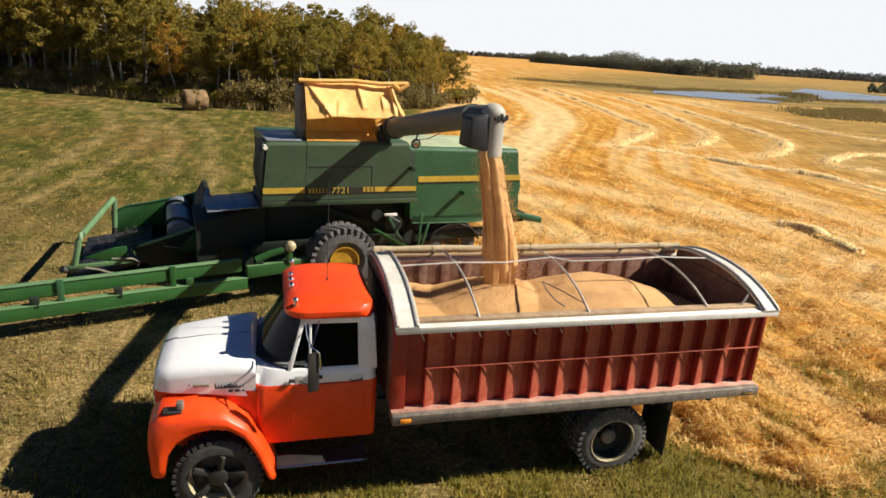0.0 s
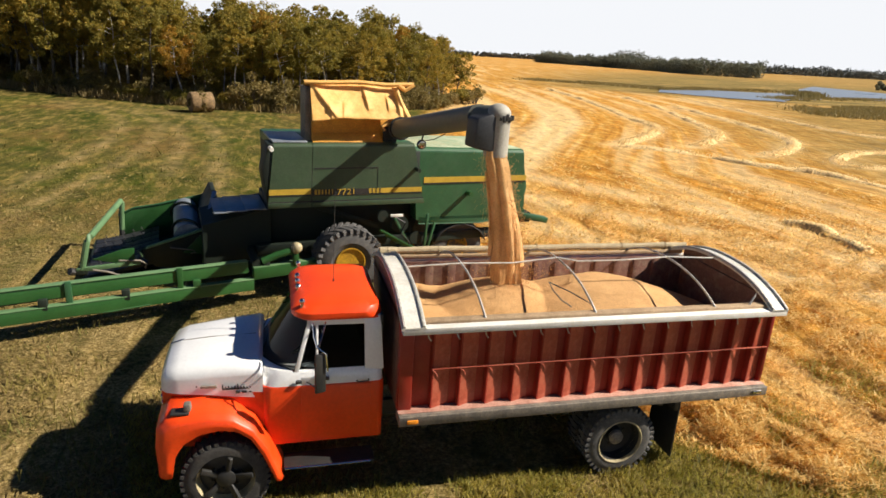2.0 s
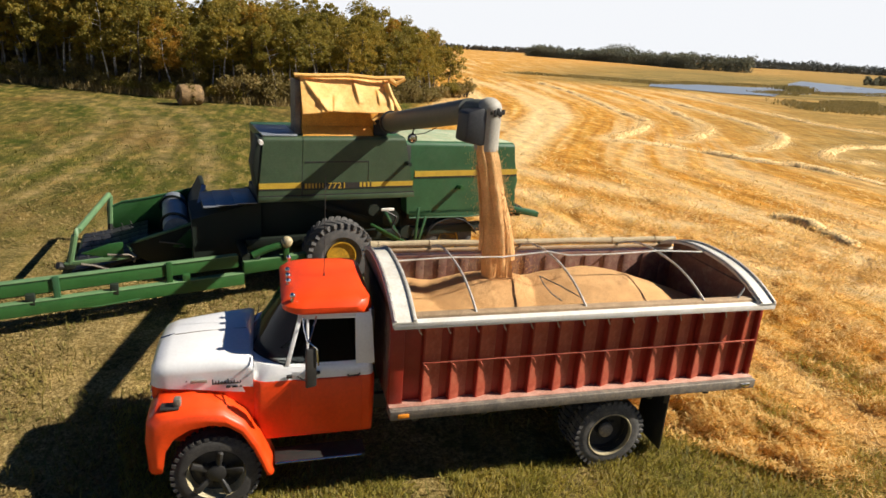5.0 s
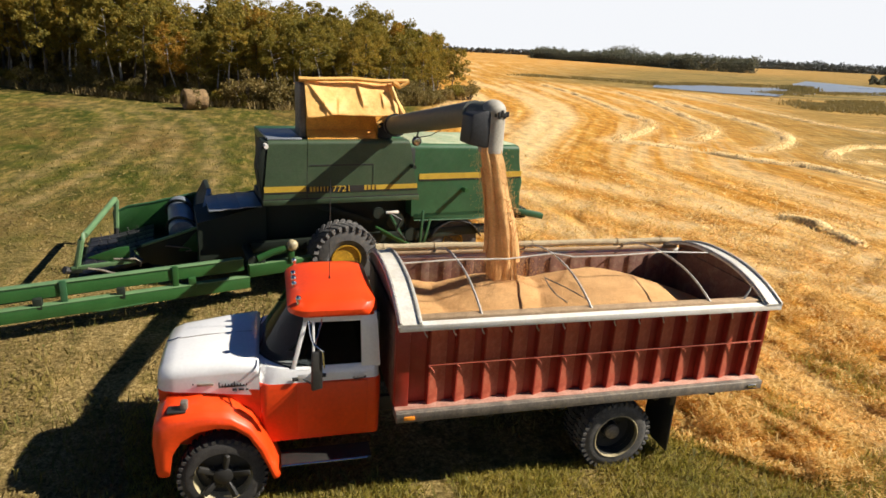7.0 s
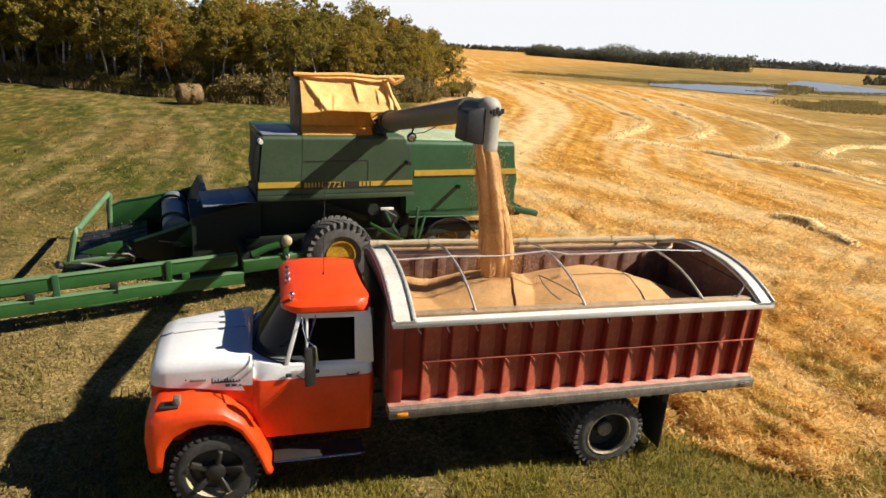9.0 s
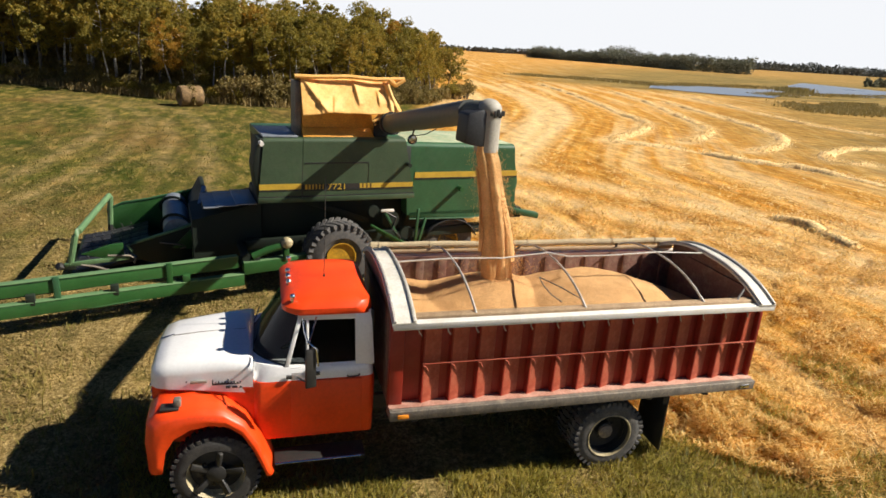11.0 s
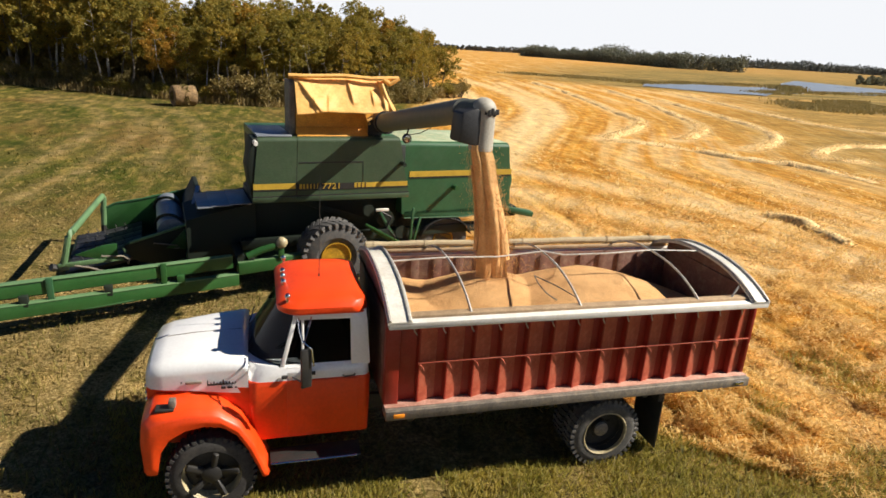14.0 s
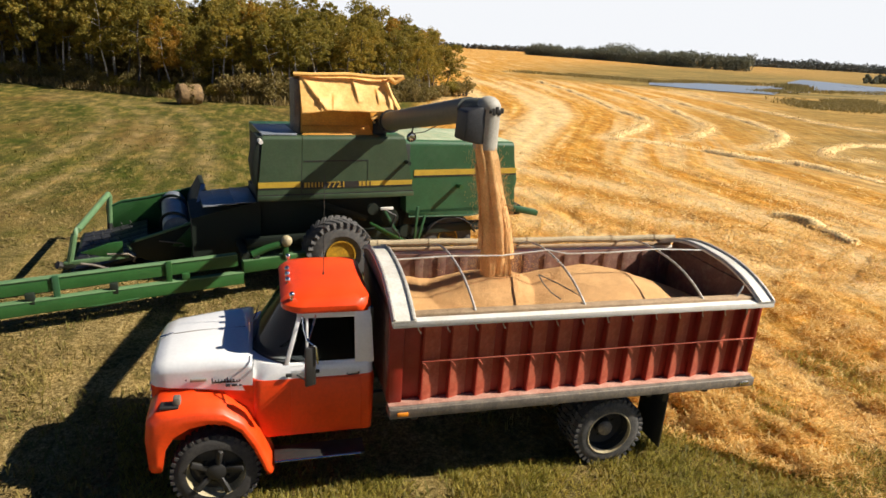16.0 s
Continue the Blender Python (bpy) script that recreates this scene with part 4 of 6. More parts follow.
def build_grain():
    """Two heaps in the box and the falling column."""
    def height(x, y):
        h = 2.02
        a = math.hypot(x - 1.78, (y - 1.6) * 1.1)
        b = math.hypot((x - 3.25) * 0.8, (y - 1.35))
        cone = 2.40 - 0.36 * a
        second = 2.36 - 0.42 * max(0.0, b - 0.42) - 0.03 * b
        lo = 1.86 - 0.1 * (x - 2.6)
        v = max(cone, second)
        v = max(v, lo) if x < 4.6 else max(v, lo - 0.5 * (x - 4.6))
        crater = 0.10 * math.exp(-((x - 1.78) ** 2 + (y - 1.6) ** 2) / 0.03)
        return min(2.42, v - crater + 0.012 * soft_noise(x * 5, y * 5) + 0.02 * soft_noise(x * 1.5, y * 1.5))
    nx, ny = 170, 80
    bm = bmesh.new()
    grid = []
    for i in range(nx + 1):
        x = 0.05 + (LENGTH - 0.11) * i / nx
        grid.append([bm.verts.new((x, 0.265 + (WIDTH - 0.465) * j / ny, height(x, 0.265 + (WIDTH - 0.465) * j / ny))) for j in range(ny + 1)])
    for i in range(nx):
        for j in range(ny):
            bm.faces.new((grid[i][j], grid[i + 1][j], grid[i + 1][j + 1], grid[i][j + 1]))
    base = [bm.verts.new((x, y, 1.242)) for x, y in ((0.05, 0.265), (LENGTH - 0.06, 0.265), (LENGTH - 0.06, WIDTH - 0.2), (0.05, WIDTH - 0.2))]
    bm.faces.new((base[0], base[1], *[grid[i][0] for i in range(nx, -1, -1)]))
    bm.faces.new((base[2], base[3], *[grid[i][ny] for i in range(0, nx + 1)]))
    bm.faces.new((base[3], base[0], *[grid[0][j] for j in range(0, ny + 1)]))
    bm.faces.new((base[1], base[2], *[grid[nx][j] for j in range(ny, -1, -1)]))
    single("grain_heap", bm, GRAINM, "golden-brown heaped grain filling the truck box", "grain", "stuff", smooth=60)


build_grain()

# ---- the pull-type combine ----
def build_combine():
    size = 1.0326
    co = thing("combine_harvester", (0.045, 7.541, -0.179), 8.5, "green pull-type combine harvester with yellow stripe, parked and unloading", "combine harvester")

    co.scale = (size, size, size)
    pivot = Vector((-3.354, -13.21, 5.494))
    over_box = Matrix.Translation(pivot) @ Matrix.Scale(1 / size, 4) @ Matrix.Translation(-pivot)

    def at_box(bm):
        """Bring a piece of the spout to its place over the truck's box."""
        bmesh.ops.transform(bm, matrix=over_box, verts=bm.verts)
        return bm

    # big side shield, rounded over at the top
    def shield(u0, u1, t0, t1, v, z0, z1, material, name, rnd=0.07, drop=0.0):
        bm = bmesh.new()
        rows = [(z0 - 0.0, 0.0), (z0 + 0.3, 0.0), (z1 - rnd - 0.015, 0.0), (z1 - rnd, 0.0)]
        for k in range(1, 6):
            a = radians(90 * k / 5)
            rows.append((z1 - rnd + rnd * math.sin(a), rnd * (1 - math.cos(a))))
        rows.append((z1, rnd + 0.015))
        rows.append((z1 + 0.005, 0.5))
        loops = []
        for z, d in rows:
            f = (z - z0) / (z1 - z0)
            a, b = u0 + (t0 - u0) * f, u1 + (t1 - u1) * f
            loops.append([(a, v + d, z - drop * 0), (b, v + d, z - drop)])
        rings(bm, loops, closed=False)
        bmesh.ops.subdivide_edges(bm, edges=bm.edges[:], cuts=1, use_grid_fill=True)
        ob = part(name, bm, material, co, smooth=0)
        so = ob.modifiers.new("thick", "SOLIDIFY")
        so.thickness, so.offset = 0.02, 0
        return ob

    a = shield(-1.56, -0.675, -1.43, -0.64, 0.0, 2.16, 3.37, SHIELDG, "front_shield")
    b = shield(-0.66, 1.87, -0.625, 1.62, 0.005, 2.16, 3.37, SHIELDG, "side_shield")
    for ob, u0, u1 in ((a, -1.57, -0.68), (b, -0.67, 1.88)):
        part("lower_lip", prism([(u0, 2.03), (u1 + 0.02, 2.03), (u1, 2.14), (u0, 2.14)], lambda p, q, d: (p, -0.03 + d - 0.06 * (q - 2.03), q), 0.05, bevel=0.008), SHIELDG, ob)
        part("lip_groove", block(u0 + 0.01, u1, -0.02, 0.01, 2.142, 2.165), BLACK, ob)
    part("stripe", block(-1.545, -0.68, -0.016, -0.010, 2.31, 2.43, 0), STRIPE, a, "yellow stripe")
    part("stripe_line", block(-1.55, -0.68, -0.016, -0.010, 2.275, 2.30, 0), BLACK, a)
    part("stripe", block(0.6, 1.84, -0.012, -0.006, 2.30, 2.405, 0), STRIPE, b, "yellow stripe")
    part("stripe_line", block(-0.66, 1.85, -0.012, -0.006, 2.265, 2.29, 0), BLACK, b)
    part("stripe_gap", block(-0.66, 0.6, -0.010, -0.004, 2.295, 2.41, 0), BLACK, b)
    for k in range(6):
        u = -0.6 + 0.075 * k
        part("stripe_bar", block(u, u + 0.05 - 0.006 * k, -0.016, -0.011, 2.30, 2.405, 0), STRIPE, b)
        u = 0.58 - 0.075 * (k % 3) if k < 3 else 0.66 + 0.09 * (k - 3)
        if k >= 3:
            part("stripe_slot", block(u, u + 0.02, -0.018, -0.013, 2.30, 2.405, 0), BLACK, b)
    # the model number
    cu = bpy.data.curves.new("number", "FONT")
    cu.body, cu.size, cu.extrude = "7721", 0.185, 0.003
    tmp = bpy.data.objects.new("number", cu)
    scene.collection.objects.link(tmp)
    me = bpy.data.meshes.new_from_object(tmp.evaluated_get(bpy.context.evaluated_depsgraph_get()))
    bpy.data.objects.remove(tmp)
    me.materials.clear()
    me.materials.append(STRIPE)
    txt = new("model_number", me)
    txt.parent = b
    txt.matrix_local = pose(-0.12, -0.018, 2.285, 90, 0, 0) @ Matrix.Diagonal((1.15, 1, 1, 1))
    # door outline in the shield
    part("panel_seam", block(-0.6, 0.8, -0.012, -0.002, 2.85, 2.875, 0), BLACK, b)
    part("panel_seam", block(0.785, 0.8, -0.010, -0.002, 2.42, 2.85, 0), GREEND, b)
    part("panel_seam", block(-0.668, -0.648, -0.006, 0.02, 2.16, 3.25, 0), BLACK, b)
    for u, z, o in ((1.68, 2.82, b), (-1.5, 3.30, a)):
        part("latch_knob", tube([(u, 0.0, z), (u - 0.0, -0.22, z + 0.0)], 0.045, 10), GREEND if o is b else RAILW, o)
    # rear body with its own stripe
    r = shield(1.78, 4.66, 1.70, 4.48, 0.12, 1.60, 3.27, GREEN, "rear_body", 0.10, 0.06)
    part("dusty_top", prism([(1.73, 3.272), (4.45, 3.217), (4.45, 3.229), (1.73, 3.284)], lambda p, q, d: (p, 0.225 + d, q), 1.9, bevel=0.003), DECKD, r, "chaff-dusted pale top sheet")
    part("stripe", block(1.93, 4.60, 0.10, 0.109, 2.47, 2.60, 0), STRIPE, r, "yellow stripe")
    part("stripe_line", block(1.93, 4.61, 0.10, 0.109, 2.435, 2.465, 0), BLACK, r)
    part("latch_knob", tube([(3.05, 0.11, 2.2), (3.05, -0.12, 2.215)], 0.055, 10), GREENL, r)
    part("rear_skirt", prism([(1.84, 1.50), (3.4, 1.46), (4.6, 1.62), (4.6, 1.66), (1.84, 1.66)], lambda p, q, d: (p, 0.11 + d, q), 0.04, bevel=0.005), GREEN, r)
    part("skirt_edge", tube([(1.84, 0.1, 1.50), (3.4, 0.1, 1.46), (4.6, 0.1, 1.60)], 0.018, 6), GREEN, r)
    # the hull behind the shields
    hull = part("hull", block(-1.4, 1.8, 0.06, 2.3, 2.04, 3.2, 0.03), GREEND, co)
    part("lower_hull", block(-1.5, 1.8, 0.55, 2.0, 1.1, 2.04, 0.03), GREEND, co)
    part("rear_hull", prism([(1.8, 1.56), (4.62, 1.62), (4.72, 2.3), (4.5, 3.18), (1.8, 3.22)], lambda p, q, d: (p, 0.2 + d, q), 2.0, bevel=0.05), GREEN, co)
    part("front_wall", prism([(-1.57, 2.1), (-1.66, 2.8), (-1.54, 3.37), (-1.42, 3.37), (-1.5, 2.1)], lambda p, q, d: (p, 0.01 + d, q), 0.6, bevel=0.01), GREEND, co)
    part("top_deck", block(-1.42, 1.6, 0.3, 2.2, 3.2, 3.385, 0.02), GREEN, co)
    part("engine_cover", block(-1.44, -0.73, 0.06, 1.5, 3.385, 3.425, 0.015), STEELB, co, "bare steel deck sheet")
    part("tail_hitch", beam((4.45, 0.12, 1.62), (5.26, 0.03, 1.46), 0.24, 0.14, bevel=0.03), GREEN, co)
    part("spreader_box", block(4.45, 4.85, 0.1, 1.7, 1.40, 1.66, 0.04), GREEND, co)
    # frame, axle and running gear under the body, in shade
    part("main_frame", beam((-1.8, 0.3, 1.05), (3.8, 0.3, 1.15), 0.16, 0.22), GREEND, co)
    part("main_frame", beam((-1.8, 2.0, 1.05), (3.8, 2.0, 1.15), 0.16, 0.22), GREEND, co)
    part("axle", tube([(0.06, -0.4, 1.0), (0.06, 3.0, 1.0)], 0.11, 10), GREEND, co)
    for p, q in (((0.86, -0.06, 1.45), (1.9, -0.06, 0.86)), ((1.0, -0.02, 1.32), (1.7, -0.02, 0.9)), ((1.54, -0.06, 1.11), (1.2, -0.06, 1.72)), ((2.0, -0.06, 1.78), (1.95, -0.06, 1.0)), ((2.2, -0.02, 1.55), (2.05, -0.02, 0.95))):
        part("brace", beam(p, q, 0.05, 0.06), GREENL if p[0] < 1.1 else GREEN, co)
    for u, z, rr in ((1.35, 1.55, 0.2), (1.75, 1.2, 0.15), (0.95, 1.75, 0.13)):
        pu = part("pulley", lathe([(rr, 0.0), (rr, 0.02), (rr - 0.03, 0.03), (rr - 0.03, 0.05), (rr, 0.06), (rr, 0.08), (0.0001, 0.08)], (u, -0.02, z), 24), GREEND, co)
    part("hose", tube([(1.2, -0.06, 1.75), (1.45, -0.1, 1.6), (1.35, -0.1, 1.35), (1.55, -0.08, 1.15), (1.6, -0.05, 0.95)], 0.02, 6), BLACK, co)
    part("bracket", block(1.1, 1.4, -0.08, -0.03, 1.74, 1.80, 0.01), RAILW, co)

    # main wheels with chevron lugs
    def big_wheel(v, s):
        w = part("drive_wheel", lathe([(0.3, 0.07 * s), (0.44, -0.01 * s), (0.64, 0.01 * s), (0.708, 0.06 * s), (0.73, 0.15 * s), (0.73, 0.47 * s), (0.708, 0.55 * s), (0.64, 0.6 * s), (0.3, 0.56 * s)], (0.06, v, 0.92), 56, cap=False), RUBBERL, co)
        part("rim", lathe([(0.325, 0.06 * s), (0.325, 0.02 * s), (0.3, 0.02 * s), (0.28, 0.1 * s), (0.26, 0.2 * s), (0.14, 0.2 * s), (0.12, 0.08 * s), (0.0001, 0.08 * s)], (0.06, v, 0.92), 40), RIMY, w, "yellow rim")
        bm = bmesh.new()
        for k in range(30):
            an = 2 * math.pi * k / 30
            for off, y0, tilt in ((0.0, 0.15, 26), (0.5, 0.45, -26)):
                t = Matrix.Translation((0.06, v, 0.92)) @ Matrix.Rotation(-(an + off * 2 * math.pi / 30), 4, "Y")
                bmesh.ops.create_cube(bm, size=1, matrix=t @ Matrix.Translation((0.69, y0 * s, 0)) @ Matrix.Rotation(radians(tilt * s), 4, "X") @ Matrix.Diagonal((0.105, 0.34, 0.1, 1)))
        bmesh.ops.bevel(bm, geom=bm.edges[:], offset=0.01, segments=1, affect="EDGES")
        part("tread", bm, RUBBERL, w)
    big_wheel(-0.62, 1)
    big_wheel(3.0, -1)
    for v, s in ((0.25, 1), (2.0, -1)):
        w = part("rear_wheel", lathe([(0.25, 0.03 * s), (0.4, 0.0), (0.64, 0.04 * s), (0.675, 0.1 * s), (0.675, 0.3 * s), (0.64, 0.36 * s), (0.25, 0.34 * s)], (2.95, v, 0.85), 40), RUBBERL, co)
        part("rim", lathe([(0.27, 0.03 * s), (0.26, 0.0), (0.2, 0.08 * s), (0.0001, 0.08 * s)], (2.95, v, 0.85), 24), RIMY, w)
    bm = bmesh.new()
    rings(bm, [[(2.95 + 0.72 * math.cos(an), 0.1, 0.80 + 0.64 * math.sin(an)), (2.95 + 0.72 * math.cos(an), 0.8, 0.80 + 0.64 * math.sin(an))] for an in (radians(20 + 14 * k) for k in range(11))], closed=False)
    fg = part("wheel_guard", bm, BLACK, co)
    fg.modifiers.new("thick", "SOLIDIFY").thickness = 0.02

    # grain tank: yellow extension boards, canvas thrown over the top
    tank = part("grain_tank", block(-0.58, 1.28, 0.36, 1.3, 3.38, 4.30, 0.02), TANKY, co, "yellow boarded grain tank")
    part("tank_end", block(-0.72, -0.585, 0.40, 0.9, 3.38, 4.50, 0.02), GREYM, tank)
    part("tank_ledge", prism([(-0.6, 3.386), (0.95, 3.386), (0.9, 3.56), (-0.58, 3.56)], lambda p, q, d: (p, 0.32 + d - 0.9 * (3.56 - q), q), 0.04, bevel=0.006), TANKY, tank)
    part("dark_opening", block(0.98, 1.3, 0.29, 0.34, 3.386, 3.72, 0.01), BLACK, tank)
    nx, nz = 130, 44
    bm = bmesh.new()
    rowsv = []
    for j in range(nz + 1):
        f = j / nz
        row = []
        for i in range(nx + 1):
            g = i / nx
            u = -0.62 + 1.93 * g
            if f < 0.55:
                q = f / 0.55
                z = 3.90 + 0.70 * q + (0.015 * soft_noise(g * 5, 2) - 0.05 * max(0.0, 1 - g / 0.3)) * (1 - q) - 0.025 * math.sin(math.pi * g) * q
                # sharp creases running down from the top edge
                fold = 0.035 * soft_noise(g * 3.2, q * 2.0) + 0.012 * soft_noise(g * 12, q * 7)
                for at, run, deep, top, low in ((0.01, 0.26, 0.09, 1.0, 0.0), (0.15, 0.06, 0.06, 0.45, 0.0), (0.58, 0.05, 0.08, 1.0, 0.25), (0.83, 0.02, 0.05, 0.7, 0.2), (0.94, 0.03, 0.09, 1.0, 0.05), (0.38, -0.05, 0.03, 0.5, 0.0)):
                    if low <= q <= top:
                        off = (g - at - run * (1 - q)) / 0.016
                        fold += deep * math.sin(math.pi * (q - low) / (top - low)) ** 0.5 * (math.exp(-off / 6) if off > 0 else math.exp(-(off / 0.7) ** 2))
                v = -0.02 + 0.42 * q - fold * 0.75
                u += 0.05 * (g - 0.5) * (1 - q)
            else:
                q = (f - 0.55) / 0.45
                z = 4.60 - 0.05 * math.sin(math.pi * q) + 0.03 * soft_noise(g * 5, q * 4) - 0.05 * math.sin(g * 3.1) * 0.1
                v = 0.40 + 0.95 * q
                z -= 0.16 * q
                u += (g - 0.5) * 0.12
            row.append(bm.verts.new((u, v, z)))
        rowsv.append(row)
    for j in range(nz):
        for i in range(nx):
            bm.faces.new((rowsv[j][i], rowsv[j][i + 1], rowsv[j + 1][i + 1], rowsv[j + 1][i]))
    tp = part("tarpaulin", bm, TARP, tank, "creased yellow tarpaulin", smooth=70)
    tp.modifiers.new("thick", "SOLIDIFY").thickness = 0.012
    # loose ends: the rolled hem on top and the gathered corner by the auger
    part("tarp_hem", tube([(-0.74, 0.34, 4.60), (-0.4, 0.3, 4.60), (0.4, 0.3, 4.635), (1.0, 0.28, 4.60), (1.35, 0.26, 4.62), (1.62, 0.25, 4.63)], 0.045, 8), TARP, tp)
    part("tarp_tail", tube([(1.3, 0.28, 4.60), (1.42, 0.22, 4.50), (1.62, 0.18, 4.62)], 0.07, 8, r1=0.03), TARP, tp)
    part("tarp_tail", tube([(1.22, 0.22, 4.5), (1.30, 0.15, 4.25), (1.42, 0.12, 4.02), (1.46, 0.12, 3.94)], 0.05, 8, r1=0.085), TARP, tp)
    part("tarp_tail", tube([(1.2, 0.18, 4.0), (1.05, 0.08, 3.86), (0.88, 0.06, 3.74), (0.94, 0.08, 3.66)], 0.06, 8, r1=0.03), TARP, tp)

    # unloading auger, elbow and spout
    au = part("unloading_auger", tube([(1.33, 0.9, 3.56), (1.30, 0.3, 3.66), (0.811, -2.9, 4.185), tuple(over_box @ Vector((0.52, -5.35, 4.60)))], 0.225, 24, r1=0.165), AUGERM, co, "dull grey-green unloading auger")
    part("auger_flange", tube([(1.265, -0.02, 3.71), (1.258, -0.08, 3.72)], 0.25, 24), BLACK, au)
    bm = tube([(0.66, -5.63, 4.12), (0.66, -5.63, 4.66)], 0.165, 24)
    bmesh.ops.create_uvsphere(bm, u_segments=24, v_segments=12, radius=0.17, matrix=Matrix.Translation((0.66, -5.63, 4.66)) @ Matrix.Diagonal((1, 1, 0.9, 1)))
    sp = part("spout", at_box(bm), HOODG, au, "pale spout cylinder")
    part("spout_hood", at_box(prism([(0.27, 4.24), (0.62, 4.17), (0.66, 4.66), (0.5, 4.68), (0.3, 4.62)], lambda p, q, d: (p, -5.76 + d, q), 0.32, bevel=0.03)), SPOUTD, sp)
    part("elbow", at_box(tube([(0.54, -5.2, 4.575), (0.56, -5.45, 4.61), (0.64, -5.62, 4.62)], 0.16, 20)), AUGERM, sp)
    for k in range(5):
        u = 0.60 + 0.045 * k
        part("vent_tear", at_box(block(u, u + 0.04, -5.815 + 0.03 * abs(k - 1.5) / 2, -5.78 + 0.03 * abs(k - 1.5) / 2, 4.60 - 0.02 * (k % 2), 4.65 + 0.02 * (k % 3), 0.006)), BLACK, sp)
    wl_ = part("work_lamp", lathe([(0.085, 0.0), (0.09, 0.03), (0.06, 0.09), (0.0001, 0.1)], (0.78, -2.6, 3.78), 20), BLACK, au)
    part("lens", lathe([(0.07, 0.0), (0.06, -0.015), (0.0001, -0.02)], (0.78, -2.6, 3.78), 16), CHROME, wl_)
    part("lamp_bracket", tube([(0.78, -2.58, 3.86), (0.80, -2.6, 3.98)], 0.015, 6), BLACK, wl_)
    part("lamp_cable", tube([(0.78, -2.58, 3.84), (0.95, -2.75, 3.9), (1.1, -2.9, 4.02)], 0.008, 5), BLACK, wl_)

    # feeder house with loose steel sheets on top
    bm = bmesh.new()
    rings(bm, [[(u, 0.45, z0), (u, 2.0, z0), (u, 2.0, z1), (u, 0.45, z1)] for u, z0, z1 in ((-1.45, 0.95, 1.92), (-2.85, 0.45, 1.60))])
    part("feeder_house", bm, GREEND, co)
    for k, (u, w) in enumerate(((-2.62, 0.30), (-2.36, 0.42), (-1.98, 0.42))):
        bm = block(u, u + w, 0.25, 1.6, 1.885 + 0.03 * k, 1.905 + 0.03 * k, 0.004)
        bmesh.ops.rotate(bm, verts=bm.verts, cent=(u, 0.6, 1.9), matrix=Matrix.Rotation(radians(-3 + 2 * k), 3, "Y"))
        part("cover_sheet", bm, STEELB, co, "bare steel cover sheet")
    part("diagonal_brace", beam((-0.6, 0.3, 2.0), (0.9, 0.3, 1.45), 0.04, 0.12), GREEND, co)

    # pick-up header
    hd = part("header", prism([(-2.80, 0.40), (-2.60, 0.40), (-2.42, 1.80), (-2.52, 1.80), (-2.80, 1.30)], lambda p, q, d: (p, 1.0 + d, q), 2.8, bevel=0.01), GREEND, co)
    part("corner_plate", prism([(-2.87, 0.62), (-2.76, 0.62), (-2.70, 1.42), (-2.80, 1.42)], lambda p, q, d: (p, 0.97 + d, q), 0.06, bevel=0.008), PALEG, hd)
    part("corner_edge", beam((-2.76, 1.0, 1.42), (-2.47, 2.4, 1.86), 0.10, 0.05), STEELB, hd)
    # near end sheet with a rolled top edge, its shade put into the colour
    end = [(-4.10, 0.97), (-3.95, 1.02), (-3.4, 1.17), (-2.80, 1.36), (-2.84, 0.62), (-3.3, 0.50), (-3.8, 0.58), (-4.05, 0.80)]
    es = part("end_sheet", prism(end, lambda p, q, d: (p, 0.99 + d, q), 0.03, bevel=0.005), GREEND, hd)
    part("rolled_edge", tube([(-4.04, 0.98, 0.83), (-4.11, 0.98, 0.96), (-3.95, 0.98, 1.03), (-3.4, 0.98, 1.19), (-2.78, 0.98, 1.38)], 0.035, 8), PALEG, es)
    # triangle of sunlight on the end sheet, made as a brighter green plate
    part("gusset", prism([(-3.25, 0.86), (-2.86, 1.27), (-2.84, 0.8)], lambda p, q, d: (p, 0.965 + d, q), 0.02, bevel=0.004), GREENL, es)
    part("latch_rod", tube([(-3.5, 0.95, 1.0), (-3.05, 0.94, 0.92), (-2.98, 0.94, 0.86), (-3.1, 0.94, 0.85)], 0.014, 6), GREYM, es)
    fe = part("end_sheet", prism([(-4.65, 1.01), (-4.4, 1.16), (-4.26, 1.18), (-3.7, 1.26), (-3.61, 1.32), (-2.9, 1.44), (-2.37, 1.53), (-2.4, 0.4), (-4.65, 0.4)], lambda p, q, d: (p, 3.78 + d, q), 0.03, bevel=0.005), GREENL, hd)
    part("rolled_edge", tube([(-4.65, 3.78, 1.02), (-4.3, 3.78, 1.19), (-3.7, 3.78, 1.27), (-2.37, 3.78, 1.54)], 0.025, 8), GREEN, fe)
    part("header_floor", prism([(-2.7, 0.46), (-4.4, 0.44), (-5.2, 0.42), (-5.2, 0.40), (-2.7, 0.40)], lambda p, q, d: (p, 1.02 + d, q), 2.76), GREEND, hd)
    au2 = part("cross_auger", tube([(-3.12, 1.3, 1.12), (-3.12, 3.75, 1.12)], 0.29, 28), STEELB, hd, "shiny steel cross auger")
    bm = bmesh.new()
    loops = []
    for k in range(90):
        t = k / 89
        an = t * 2 * math.pi * 1.6
        y = 1.15 + 2.55 * t
        loops.append([(-3.12 + q * math.cos(an), y, 1.12 + q * math.sin(an)) for q in (0.28, 0.35)])
    rings(bm, loops, closed=False)
    fl = part("flighting", bm, GREEND, au2)
    fl.modifiers.new("thick", "SOLIDIFY").thickness = 0.012
